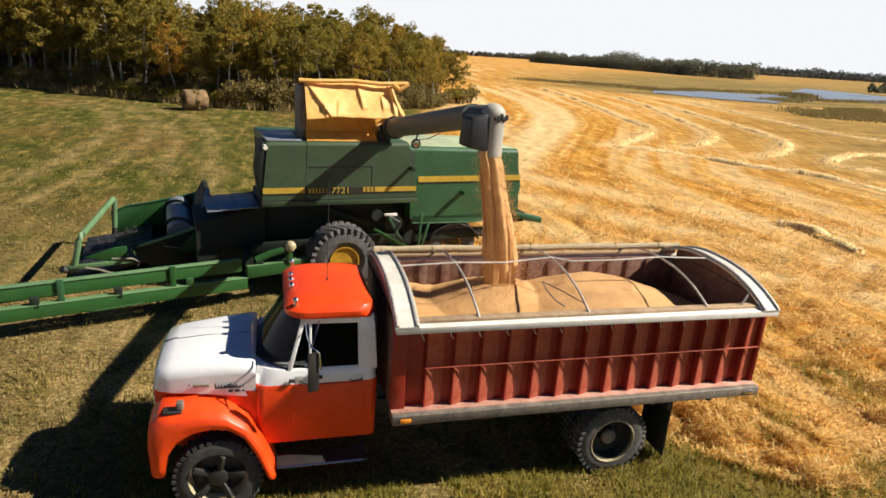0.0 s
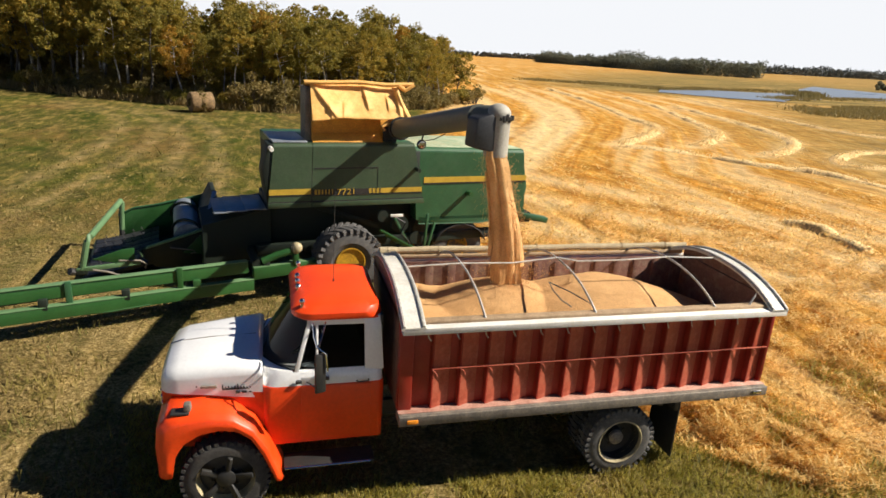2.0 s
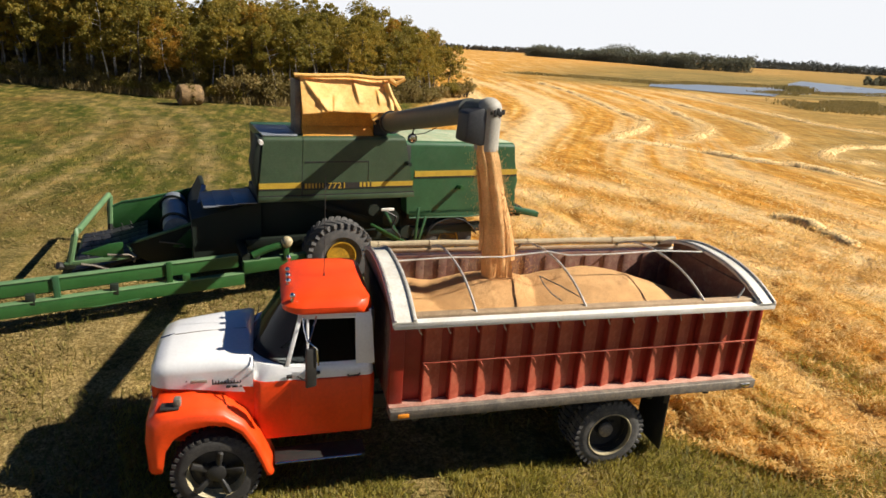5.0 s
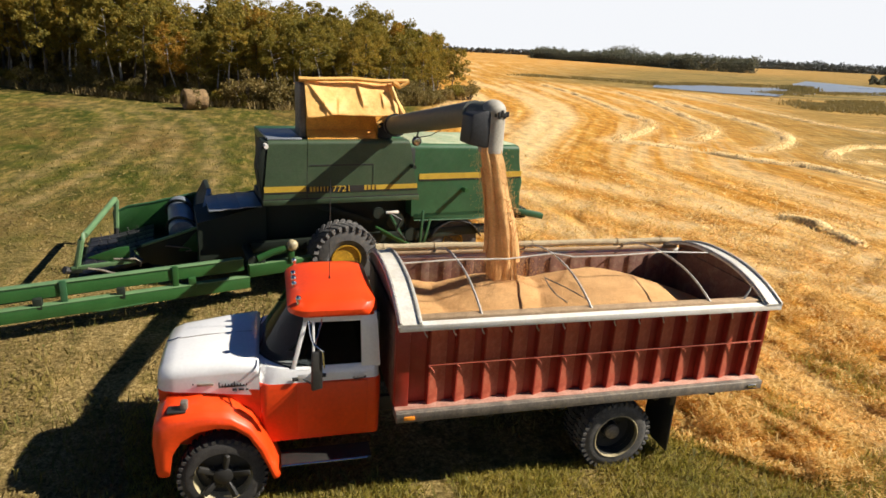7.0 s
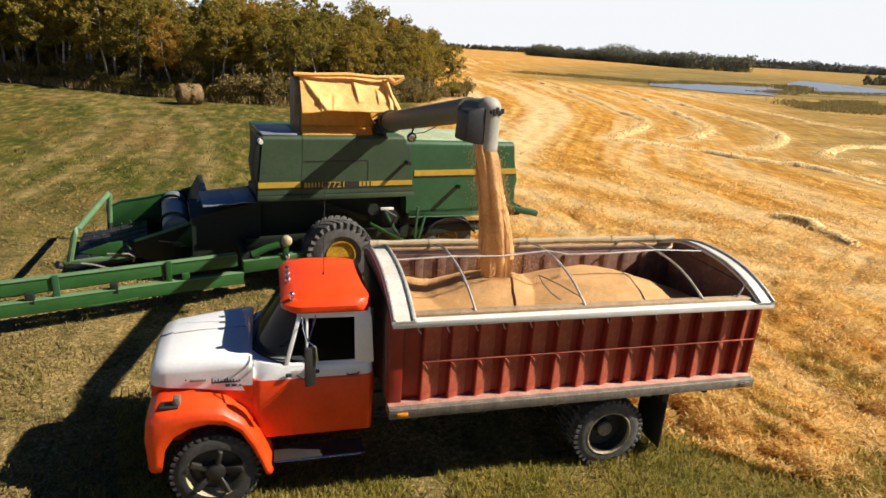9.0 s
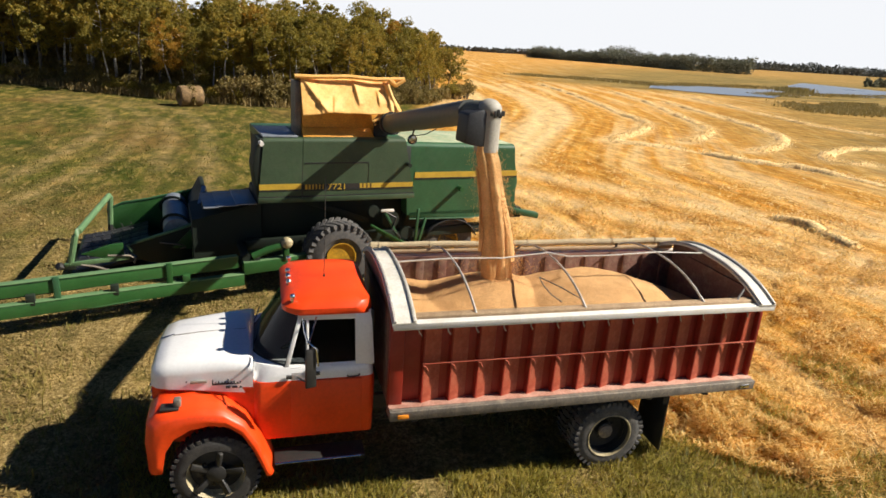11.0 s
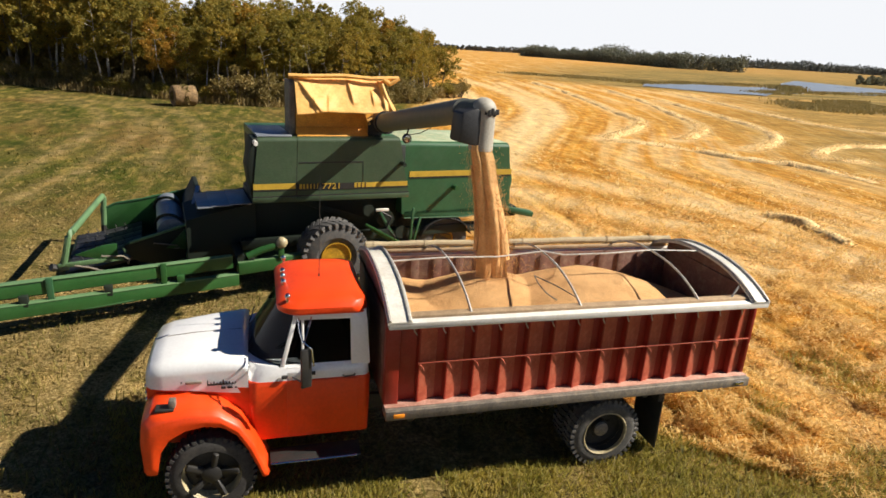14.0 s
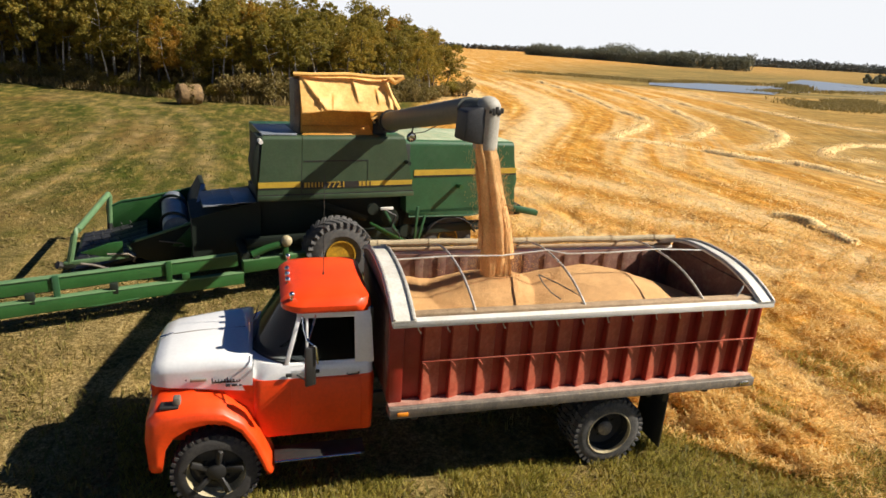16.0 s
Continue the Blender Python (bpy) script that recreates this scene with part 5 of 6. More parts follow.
    # pick-up apron of dark belts, with teeth
    for k in range(7):
        v = 1.12 + 0.38 * k
        belt = part("pickup_belt", prism([(-3.75, 0.72), (-4.55, 0.52), (-5.15, 0.44), (-5.15, 0.41), (-4.5, 0.45), (-3.75, 0.62)], lambda p, q, d, v=v: (p, v + d, q), 0.33, bevel=0.01), SPOUTD, hd)
        for j in range(6):
            u = -3.9 - 0.2 * j
            z = 0.70 - 0.2 * (-(u + 3.75))
            part("tooth", tube([(u, v + 0.16, z), (u - 0.05, v + 0.16, z + 0.12)], 0.008, 4), BLACK, belt)
    part("divider", prism([(-5.0, 0.82), (-4.45, 1.0), (-4.2, 1.02), (-4.2, 0.72), (-4.6, 0.72)], lambda p, q, d: (p, 1.0 + d, q), 0.05, bevel=0.01), GREENL, hd)
    part("lower_bar", beam((-5.30, 0.98, 0.62), (-4.1, 0.98, 0.71), 0.08, 0.09), PALEG, hd)
    part("bar_link", tube([(-5.0, 0.94, 0.62), (-4.75, 0.94, 0.56), (-4.5, 0.94, 0.46)], 0.025, 6), GREYM, hd)
    part("bar_hook", tube([(-4.5, 0.95, 0.78), (-4.1, 0.93, 0.76), (-3.98, 0.93, 0.68), (-4.02, 0.93, 0.58)], 0.022, 6), GREYM, hd)
    # skids carry the header
    for v in (1.1, 3.7):
        part("skid", beam((-2.9, v, 0.42), (-4.6, v, 0.39), 0.1, 0.06), GREEND, hd)
    # hoop over the pick-up
    hp = part("hoop", tube([(-5.2, 1.0, 0.62), (-5.06, 1.0, 1.22), (-5.0, 1.06, 1.30), (-4.57, 3.72, 1.39), (-4.55, 3.8, 1.33), (-4.6, 3.8, 0.65)], 0.065, 10), PALEG, hd, "pale green tube hoop")
    part("hoop_foot", block(-5.40, -5.1, 0.94, 1.06, 0.52, 0.64, 0.02), GREEND, hp)
    part("gauge_post", tube([(-4.62, 3.8, 0.35), (-4.58, 3.8, 1.1)], 0.06, 8), BLACK, hp)
    part("wheel_arm", tube([(-5.35, 1.0, 0.58), (-5.42, 0.95, 0.62)], 0.08, 8), BLACK, hp)

    # tongue: two box beams with links, reaching forward to the hitch
    tg = part("tongue_beam", beam((-10.2, -1.75, 0.92), (-2.05, -0.32, 0.90), 0.12, 0.25), GREENL, co, "bright green tongue beam")
    part("tongue_beam", beam((-10.2, -1.85, 0.58), (-1.95, -0.38, 0.53), 0.14, 0.24), GREENL, co, "bright green tongue beam")
    part("tongue_end", beam((-1.95, -0.36, 0.76), (-0.55, -0.15, 0.79), 0.18, 0.25), GREENL, co)
    # pale strips along the beams: their sunlit tops put into the colour
    for p, q in (((-10.2, -1.75, 1.05), (-2.05, -0.32, 1.03)), ((-10.2, -1.85, 0.705), (-1.95, -0.38, 0.655)), ((-1.95, -0.36, 0.89), (-0.55, -0.15, 0.92))):
        part("flange", beam(p, q, 0.16, 0.018, bevel=0.004), PALEG, tg)
    for u in (-3.35, -5.2):
        v = -0.32 - (-2.05 - u) * 0.1755
        part("link", beam((u, v - 0.09, 0.5), (u, v - 0.09, 1.08), 0.05, 0.11), GREENL if u > -4 else GREEN, tg)
    for u, z in ((-3.05, 0.72), (-4.3, 0.72), (-5.6, 0.74), (-7.2, 0.75)):
        v = -0.36 - (-2.05 - u) * 0.1755
        part("link_block", block(u - 0.07, u + 0.07, v - 0.12, v + 0.04, z - 0.12, z + 0.08, 0.01), GREENL if u > -4 else GREEND, tg)
    part("truss", tube([(-5.2, -0.98, 0.46), (-4.6, -0.9, 0.42), (-3.9, -0.78, 0.44)], 0.03, 6), GREENL, tg)
    part("stand_leg", beam((-4.15, -0.75, 0.45), (-4.15, -0.75, 0.36), 0.09, 0.09), BLACK, tg)
    part("stand_leg", beam((-3.65, -0.65, 0.45), (-3.65, -0.65, 0.36), 0.07, 0.07), BLACK, tg)
    part("drive_shaft", tube([(-9.8, -1.6, 0.75), (-2.0, -0.1, 0.74)], 0.05, 8), BLACK, tg)
    arm = part("gearbox_arm", tube([(-1.75, -0.3, 0.98), (-1.45, -0.3, 1.10), (-1.16, -0.3, 1.17)], 0.075, 10), GREENL, co)
    bm = bmesh.new()
    bmesh.ops.create_uvsphere(bm, u_segments=16, v_segments=10, radius=0.125, matrix=Matrix.Translation((-1.04, -0.3, 1.23)))
    for v in bm.verts:
        v.co *= 1 + 0.01 * soft_noise(v.co.x * 9, v.co.z * 9)
    part("gearbox", bm, CREAM, arm, "dusty pale gearbox cover")
    part("gearbox_stand", block(-1.12, -1.0, -0.36, -0.24, 0.88, 1.12, 0.02), GREENL, arm)
    part("pin_bracket", block(-1.74, -1.6, -0.36, -0.24, 0.86, 1.02, 0.02), GREEND, arm)
    # the tongue hangs clear of the ground, swung out from the frame
    forward = Matrix.Translation(pivot) @ Matrix.Scale(0.98, 4) @ Matrix.Translation(-pivot)
    for ob in [o for o in co.children if o.name.split(".")[0] in ("tongue_beam", "tongue_end", "gearbox_arm")]:
        for o in (ob, *ob.children):
            o.data.transform(forward)
    part("cross_tube", tube([(-1.9, -0.6, 1.05), (-1.9, 1.0, 0.98)], 0.09, 8), GREEND, co)


build_combine()


def build_stream():
    """The falling column of grain: a ragged core, strands beside it and loose kernels."""
    rnd = random.Random(7)

    def mid(z):
        f = max(0.0, (4.12 - z) / 1.82)
        return 1.49 + 0.33 * f ** 0.8 + 0.035 * math.sin(2.6 * z), 1.6 + 0.02 * f
    bm = bmesh.new()

    def strand(z0, z1, dx, dy, r0, r1, seed, wob):
        loops = []
        n = 46
        for k in range(n + 1):
            f = k / n
            z = z0 + (z1 - z0) * f
            x, y = mid(z)
            r = (r0 + (r1 - r0) * f) * (1 + 0.32 * soft_noise(z * 2.2, seed))
            ring = []
            for j in range(20):
                a = 2 * math.pi * j / 20
                q = r * (1 + wob * soft_noise(math.cos(a) * 1.6 + seed, math.sin(a) * 1.6, z * 0.9) + 0.4 * wob * soft_noise(math.cos(a) * 4 + seed, math.sin(a) * 4, z * 1.6))
                ring.append((x + dx * (1 + f) + q * math.cos(a), y + dy + q * math.sin(a), z))
            loops.append(ring)
        rings(bm, loops)
    strand(4.2, 2.24, 0.02, 0.0, 0.13, 0.105, 1, 0.6)
    strand(4.2, 2.3, -0.065, -0.03, 0.07, 0.08, 4, 0.6)
    strand(4.1, 2.55, 0.08, 0.02, 0.055, 0.10, 8, 0.6)
    strand(3.3, 2.3, 0.07, -0.02, 0.04, 0.09, 12, 0.9)
    strand(3.9, 2.7, -0.12, 0.03, 0.045, 0.03, 17, 0.9)
    single("grain_stream", bm, STREAMM, "golden-brown column of grain pouring from the spout", "grain", "stuff", smooth=80)
    verts, faces = [], []
    for k in range(15000):
        z = 4.15 - 1.85 * rnd.random() ** 0.85
        x, y = mid(z)
        s = 0.085 + 0.035 * (4.15 - z)
        x += rnd.gauss(0.0, s)
        y += rnd.gauss(0.0, s)
        if z < 2.55 and rnd.random() < 0.5:
            x += rnd.gauss(0.05, 0.3)
            y += rnd.gauss(0, 0.22)
        h = rnd.uniform(0.012, 0.04)
        w = 0.0032
        a = rnd.uniform(0, 3.14)
        c, s2 = math.cos(a) * w, math.sin(a) * w
        i = len(verts)
        verts += [(x - c, y - s2, z), (x + c, y + s2, z), (x, y, z + h), (x + s2, y - c, z + h / 2)]
        faces += [(i, i + 1, i + 2), (i, i + 3, i + 2), (i, i + 1, i + 3), (i + 1, i + 2, i + 3)]
    me = bpy.data.meshes.new("loose_grain")
    me.from_pydata(verts, [], faces)
    me.materials.append(STREAMM)
    tagged(new("loose_grain", me), "loose kernels flying beside the pouring grain", "grain", kind="stuff")


build_stream()

# ---- the grove ----
def leaf_cloud(rng, centres, radii, per, size, flat=0.75):
    """Leaf blades scattered in clumps; returns vertices and quads."""
    c = np.repeat(centres, per, axis=0)
    r = np.repeat(radii, per)
    d = rng.normal(size=(len(c), 3))
    d /= np.linalg.norm(d, axis=1)[:, None]
    p = c + d * (r * rng.random(len(c)) ** 0.28)[:, None] * np.array([1, 1, flat])
    a = rng.normal(size=(len(c), 3))
    a /= np.linalg.norm(a, axis=1)[:, None]
    b = np.cross(a, rng.normal(size=(len(c), 3)))
    b /= np.linalg.norm(b, axis=1)[:, None]
    s = size * rng.uniform(0.6, 1.3, len(c))[:, None]
    v = np.stack([p - a * s, p + b * s * 0.6, p + a * s, p - b * s * 0.6], axis=1).reshape(-1, 3)
    f = np.arange(len(v)).reshape(-1, 4)
    return v, f


def cloud_mesh(name, v, f, material):
    me = bpy.data.meshes.new(name)
    me.from_pydata(v.tolist(), [], f.tolist())
    me.materials.append(material)
    return me


def make_tree(seed, height, spread, bare, leaves, bark):
    """An aspen: pale tapered trunk, thin limbs, crown of clumped leaves."""
    rng = np.random.default_rng(seed)
    tree = thing("aspen_tree", (0, 0, -50), 0, "tall aspen with pale bare trunk and olive autumn leaves", "tree", "trees of the grove")
    if leaves is LEAFY:
        tagged(tree, "aspen with pale trunk and yellow-orange turning leaves")
    bend = rng.normal(0, 0.025, 2) * height
    pts = [(bend[0] * (k / 8) ** 2 + 0.11 * math.sin(1.3 * k + seed), bend[1] * (k / 8) ** 2, height * 0.92 * k / 8 - 0.05) for k in range(9)]
    bm = tube(pts, 0.04 + 0.009 * height, 8, r1=0.015)
    cents, rads = [], []
    n = 20
    for k in range(n):
        f = bare + (1 - bare) * (k + rng.random()) / n
        z = height * f
        g = min(1.0, (f - bare) / (1 - bare))
        reach = spread * (0.6 + 0.4 * math.sin(math.pi * min(1.0, g * 1.2))) * (1.0 if g < 0.7 else math.sqrt(max(0.05, 1 - ((g - 0.7) / 0.34) ** 2)))
        an = k * 2.4 + rng.normal(0, 0.5)
        q = reach * rng.uniform(0.35, 1.0)
        base = Vector((bend[0] * f * f, bend[1] * f * f, z - 0.25 * q))
        tip = Vector((base.x + q * math.cos(an), base.y + q * math.sin(an), z))
        if k % 2 == 0:
            tube([base, (tip + base) / 2 + Vector((0, 0, 0.06)), tip], 0.032, 5, bm, 0.008)
        size = rng.uniform(0.36, 0.62) * (0.55 + spread * 0.3)
        cents.append(tip)
        rads.append(size)
        # smaller clumps crowd round the large one
        for j in range(4):
            e = rng.normal(size=3)
            e /= np.linalg.norm(e)
            cents.append(tip + Vector(e * np.array([1, 1, 0.7])) * size * 1.05)
            rads.append(size * rng.uniform(0.35, 0.65))
    part("trunk", bm, bark, tree)
    v, f = leaf_cloud(rng, np.array(cents), np.array(rads), 42, 0.095, 0.8)
    ob = new("crown", cloud_mesh("crown", v, f, leaves))
    ob.parent = tree
    return tree


def make_shrub(seed, height, width, leaves):
    rng = np.random.default_rng(seed)
    sh = thing("shrub", (0, 0, -50), 0, "low leafy shrub in dull autumn brown and olive", "shrub", "shrubs at the grove's edge")
    bm = bmesh.new()
    cents, rads = [], []
    for k in range(16):
        an, q = rng.uniform(0, 6.28), width * rng.random() ** 0.6
        tip = (q * math.cos(an), q * math.sin(an), height * rng.uniform(0.3, 1.0) * (1 - 0.4 * q / width))
        tube([(0.1 * math.cos(an), 0.1 * math.sin(an), -0.05), (tip[0] * 0.6, tip[1] * 0.6, tip[2] * 0.6), tip], 0.022, 5, bm, 0.006)
        cents.append(tip)
        rads.append(rng.uniform(0.25, 0.45))
    part("stem", bm, BARKD, sh)
    v, f = leaf_cloud(rng, np.array(cents), np.array(rads), 110, 0.06)
    v[:, 2] = np.maximum(v[:, 2], 0.01)
    ob = new("foliage", cloud_mesh("foliage", v, f, leaves))
    ob.parent = sh
    return sh


def edge_of_grove(x):
    """The near edge of the trees, as y."""
    xs = (-60, -23, -15, -11, -4.5, 0, 6.5, 12.5, 16)
    ys = (66, 55.5, 50.5, 48, 45, 44, 48, 52, 58)
    return float(np.interp(x, xs, ys))


def grove_height(x):
    xs = (-40, -16, -10.5, -8.6, -7.2, -4, 0, 5, 9.5, 12.5, 14.5, 16)
    hs = (12.5, 12.0, 9.6, 7.4, 6.6, 7.7, 7.7, 7.4, 6.6, 6.0, 5.0, 4.2)
    return float(np.interp(x, xs, hs))


def build_grove():
    rnd = random.Random(3)
    kinds = [make_tree(11, 8.0, 1.7, 0.44, LEAF, BARK), make_tree(12, 8.0, 2.0, 0.40, LEAF, BARK), make_tree(13, 8.0, 1.5, 0.50, LEAF, BARK), make_tree(14, 8.0, 1.9, 0.42, LEAF, BARKD), make_tree(15, 8.0, 1.6, 0.40, LEAFY, BARK), make_tree(16, 8.0, 1.8, 0.34, LEAF, BARKD)]
    for row in range(8):
        x = -34.0 + rnd.random()
        while x < 15.8 + 0.4 * row:
            y = edge_of_grove(x) + 0.6 + 2.1 * row + rnd.uniform(-0.7, 0.7)
            h = min(9.0 + 1.2 * row, grove_height(x * (1.0 if row == 0 else (EYE[1] - 49) / (EYE[1] - y)))) * (0.80 + 0.055 * min(row, 5)) * rnd.uniform(0.82, 1.1)
            pick = rnd.choices(range(6), (2.2, 2, 2, 3.2, 4.0 if x < -12 else 2.0 if x < -2 else 0.7, 3))[0]
            s = h / 8.0
            w = s * rnd.uniform(0.9, 1.2)
            m = pose(x, y, land(x, y), rnd.gauss(0, 4), rnd.gauss(0, 4), rnd.uniform(0, 360))
            t = copy_thing(kinds[pick], m)
            t.scale = (w, w, s)
            x += rnd.uniform(1.1, 2.6) * (1.0 if row < 3 else 1.25)
    # a spreading tree that stands alone at the end
    lone = make_tree(21, 4.6, 2.0, 0.3, LEAF, BARKD)
    tagged(lone, "spreading lone tree with sparse olive leaves at the stubble's edge", group=" ")
    del lone["group"]
    lone.matrix_world = pose(19.0, 66.0, land(19.0, 66))
    t = copy_thing(lone, pose(16.2, 63.0, land(16, 63), 0, 0, 120))
    t.scale = (0.8, 0.8, 0.72)
    for k in kinds:
        for o in (*k.children, k):
            bpy.data.objects.remove(o)
    shr = [make_shrub(31, 1.5, 0.9, SHRUB), make_shrub(32, 1.1, 0.8, SHRUB), make_shrub(33, 2.0, 1.1, SHRUB), make_shrub(34, 1.3, 0.9, LEAF)]
    for x0, x1, off, step, big in ((-30, 14.5, -0.3, 1.0, 0.85), (-30, 15, 1.6, 1.2, 1.15), (8.5, 18.5, -1.2, 0.8, 1.1), (-3, 1.5, -0.8, 0.8, 1.25), (-30, 15, 5.0, 1.2, 1.5), (-34, 16, 8.0, 1.1, 2.0), (-36, 17, 12.0, 1.1, 2.4), (-38, 18, 16.0, 1.2, 2.6)):
        x = x0
        while x < x1:
            y = edge_of_grove(min(x, 16)) + off + rnd.uniform(-0.6, 0.6)
            t = copy_thing(shr[rnd.randrange(4)], pose(x, y, land(x, y), 0, 0, rnd.uniform(0, 360)))
            s = big * rnd.uniform(0.6, 1.25)
            t.scale = (s, s, s)
            x += step * rnd.uniform(0.6, 1.5)
    for k in shr:
        for o in (*k.children, k):
            bpy.data.objects.remove(o)


build_grove()


def build_bale():
    rng = np.random.default_rng(5)
    bm = bmesh.new()
    loops = []
    n = 36
    for y, sc in ((-0.75, 0.80), (-0.74, 0.93), (-0.66, 1.0), (-0.3, 1.0), (0.1, 1.01), (0.45, 1.0), (0.66, 1.0), (0.74, 0.93), (0.75, 0.8)):
        loops.append([])
        for k in range(n):
            a = 2 * math.pi * k / n
            r = 0.72 * sc * (1 + 0.05 * soft_noise(math.cos(a) * 3, math.sin(a) * 3, y * 3))
            loops[-1].append((y, r * math.cos(a) * 1.06, max(0.0, 0.68 + r * math.sin(a) * 0.97)))
    rings(bm, loops)
    ob = single("round_bale", bm, BALEM, "weathered round hay bale lying on the grass", "hay bale")
    ob.matrix_world = pose(-6.4, 41.6, 0, 0, 0, 24)
    # loose stalks that stand off the bale
    c = rng.normal(size=(2600, 3))
    c /= np.linalg.norm(c, axis=1)[:, None]
    c = np.array([0, 0, 0.68]) + c * np.array([0.78, 0.74, 0.70])
    c[:, 2] = np.maximum(c[:, 2], 0.02)
    v, f = leaf_cloud(rng, c, np.full(len(c), 0.05), 1, 0.09)
    st = new("bale_straw", cloud_mesh("bale_straw", v, f, SHRUB))
    st.parent = ob


build_bale()


# ---- the far side: woods, marsh, pond ----
def far_wood(name, stretch, depth, height, step, label, quad, per=46, rows=3, seed=1, leaves=None):
    """A wood too far off to count: clumped crowns along a line of (x, y)."""
    rng = np.random.default_rng(seed)
    cents, rads = [], []
    for (xa, ya), (xb, yb) in zip(stretch, stretch[1:]):
        n = max(2, int(math.hypot(xb - xa, yb - ya) / step))
        for k in range(n):
            for r in range(rows):
                t = (k + rng.random()) / n
                x, y = xa + (xb - xa) * t, ya + (yb - ya) * t
                q = math.hypot(x, y)
                x, y = x + x / q * depth * r / rows, y + y / q * depth * r / rows
                h = height * (0.62 + 0.34 * rng.random() + 0.4 * soft_noise(x * 0.02, y * 0.02) + 0.25 * soft_noise(x * 0.07, y * 0.07, 3)) * (0.85 + 0.1 * r)
                for z in (0.15, 0.4, 0.62, 0.8):
                    cents.append((x + rng.normal(0, step * 0.3), y + rng.normal(0, 1), land(x, y) + h * z))
                    rads.append(h * (0.24 if z < 0.75 else 0.19))
    v, f = leaf_cloud(rng, np.array(cents), np.array(rads), per, quad, 1.0)
    tagged(new(name, cloud_mesh(name, v, f, leaves or FARL)), label, "woods", kind="stuff")


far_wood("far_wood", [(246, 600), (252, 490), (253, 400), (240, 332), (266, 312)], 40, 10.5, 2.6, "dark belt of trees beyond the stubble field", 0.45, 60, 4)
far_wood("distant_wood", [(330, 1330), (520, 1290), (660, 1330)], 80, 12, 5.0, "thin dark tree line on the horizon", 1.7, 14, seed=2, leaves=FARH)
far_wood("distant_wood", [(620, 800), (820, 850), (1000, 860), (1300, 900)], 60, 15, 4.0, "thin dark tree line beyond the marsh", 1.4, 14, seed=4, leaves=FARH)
far_wood("marsh_bush", [(226, 198), (245, 205), (262, 208)], 10, 5.0, 3.0, "dark bushes standing by the marsh", 0.6, 24, 2, seed=6)

WATER = mat("pond water", (0.22, 0.26, 0.32), (0.16, 0.2, 0.26), 0.05, 0.3, bump=0.4, fine=1.2, grain=0.1)


def sheet_between(low, high, n, m, lift, name, material):
    """A sheet of ground or water between a near and a far shore."""
    def along(pts, t):
        d = [0.0]
        for a, b in zip(pts, pts[1:]):
            d.append(d[-1] + math.hypot(b[0] - a[0], b[1] - a[1]))
        return (float(np.interp(t * d[-1], d, [p[0] for p in pts])), float(np.interp(t * d[-1], d, [p[1] for p in pts])))
    bm = bmesh.new()
    rowsv = []
    for i in range(n + 1):
        a, b = along(low, i / n), along(high, i / n)
        wob = 3.0 * soft_noise(i * 0.3, 3)
        row = []
        for j in range(m + 1):
            f = j / m
            x, y = a[0] + (b[0] - a[0]) * f, a[1] + (b[1] - a[1]) * f + wob * (1 - f)
            row.append(bm.verts.new((x, y, land(x, y) + lift)))
        rowsv.append(row)
    for i in range(n):
        for j in range(m):
            bm.faces.new((rowsv[i][j], rowsv[i + 1][j], rowsv[i + 1][j + 1], rowsv[i][j + 1]))
    return bm


tagged(new("water", mesh_of("water", sheet_between([(66, 99), (74.8, 88.5), (81.5, 87), (88, 92), (106, 103)], [(72, 108), (92, 119), (104, 118), (124, 128), (131, 133)], 40, 6, 0.10, "water", WATER), WATER)), "still blue pond in the marsh", "water", kind="structure")
tagged(new("water", mesh_of("water", sheet_between([(122, 126), (116, 112), (128, 107), (170, 128)], [(150, 157), (193, 197), (190, 178), (185, 150)], 30, 6, 0.10, "water", WATER), WATER)), "blue arm of the pond winding through marsh", "water", kind="structure")


def reed_bed(name, low, high, count, height, label, seed):
    rng = np.random.default_rng(seed)
    v, f = [], []
    for k in range(count):
        t, s = rng.random(), rng.random()
        seg = t * (len(low) - 1)
        i = min(int(seg), len(low) - 2)
        q = seg - i
        ax, ay = low[i][0] + (low[i + 1][0] - low[i][0]) * q, low[i][1] + (low[i + 1][1] - low[i][1]) * q
        bx, by = high[i][0] + (high[i + 1][0] - high[i][0]) * q, high[i][1] + (high[i + 1][1] - high[i][1]) * q
        x, y = ax + (bx - ax) * s + rng.normal(0, 1.6), ay + (by - ay) * s + rng.normal(0, 1.6)
        if soft_noise(x * 0.12, y * 0.12, seed) < -0.18:
            continue
        z = land(x, y)
        h, w = height * rng.uniform(0.5, 1.2), 0.1
        a = rng.uniform(0, 3.14)
        c, d = w * math.cos(a), w * math.sin(a)
        n = len(v)
        lx, ly = rng.normal(0, 0.12, 2)
        v += [(x - c, y - d, z), (x + c, y + d, z), (x + lx + c * 0.4, y + ly + d * 0.4, z + h), (x + lx - c * 0.4, y + ly - d * 0.4, z + h)]
        f.append((n, n + 1, n + 2, n + 3))
    me = bpy.data.meshes.new(name)
    me.from_pydata(v, [], f)
    me.materials.append(REED)
    tagged(new(name, me), label, "reeds", kind="stuff")


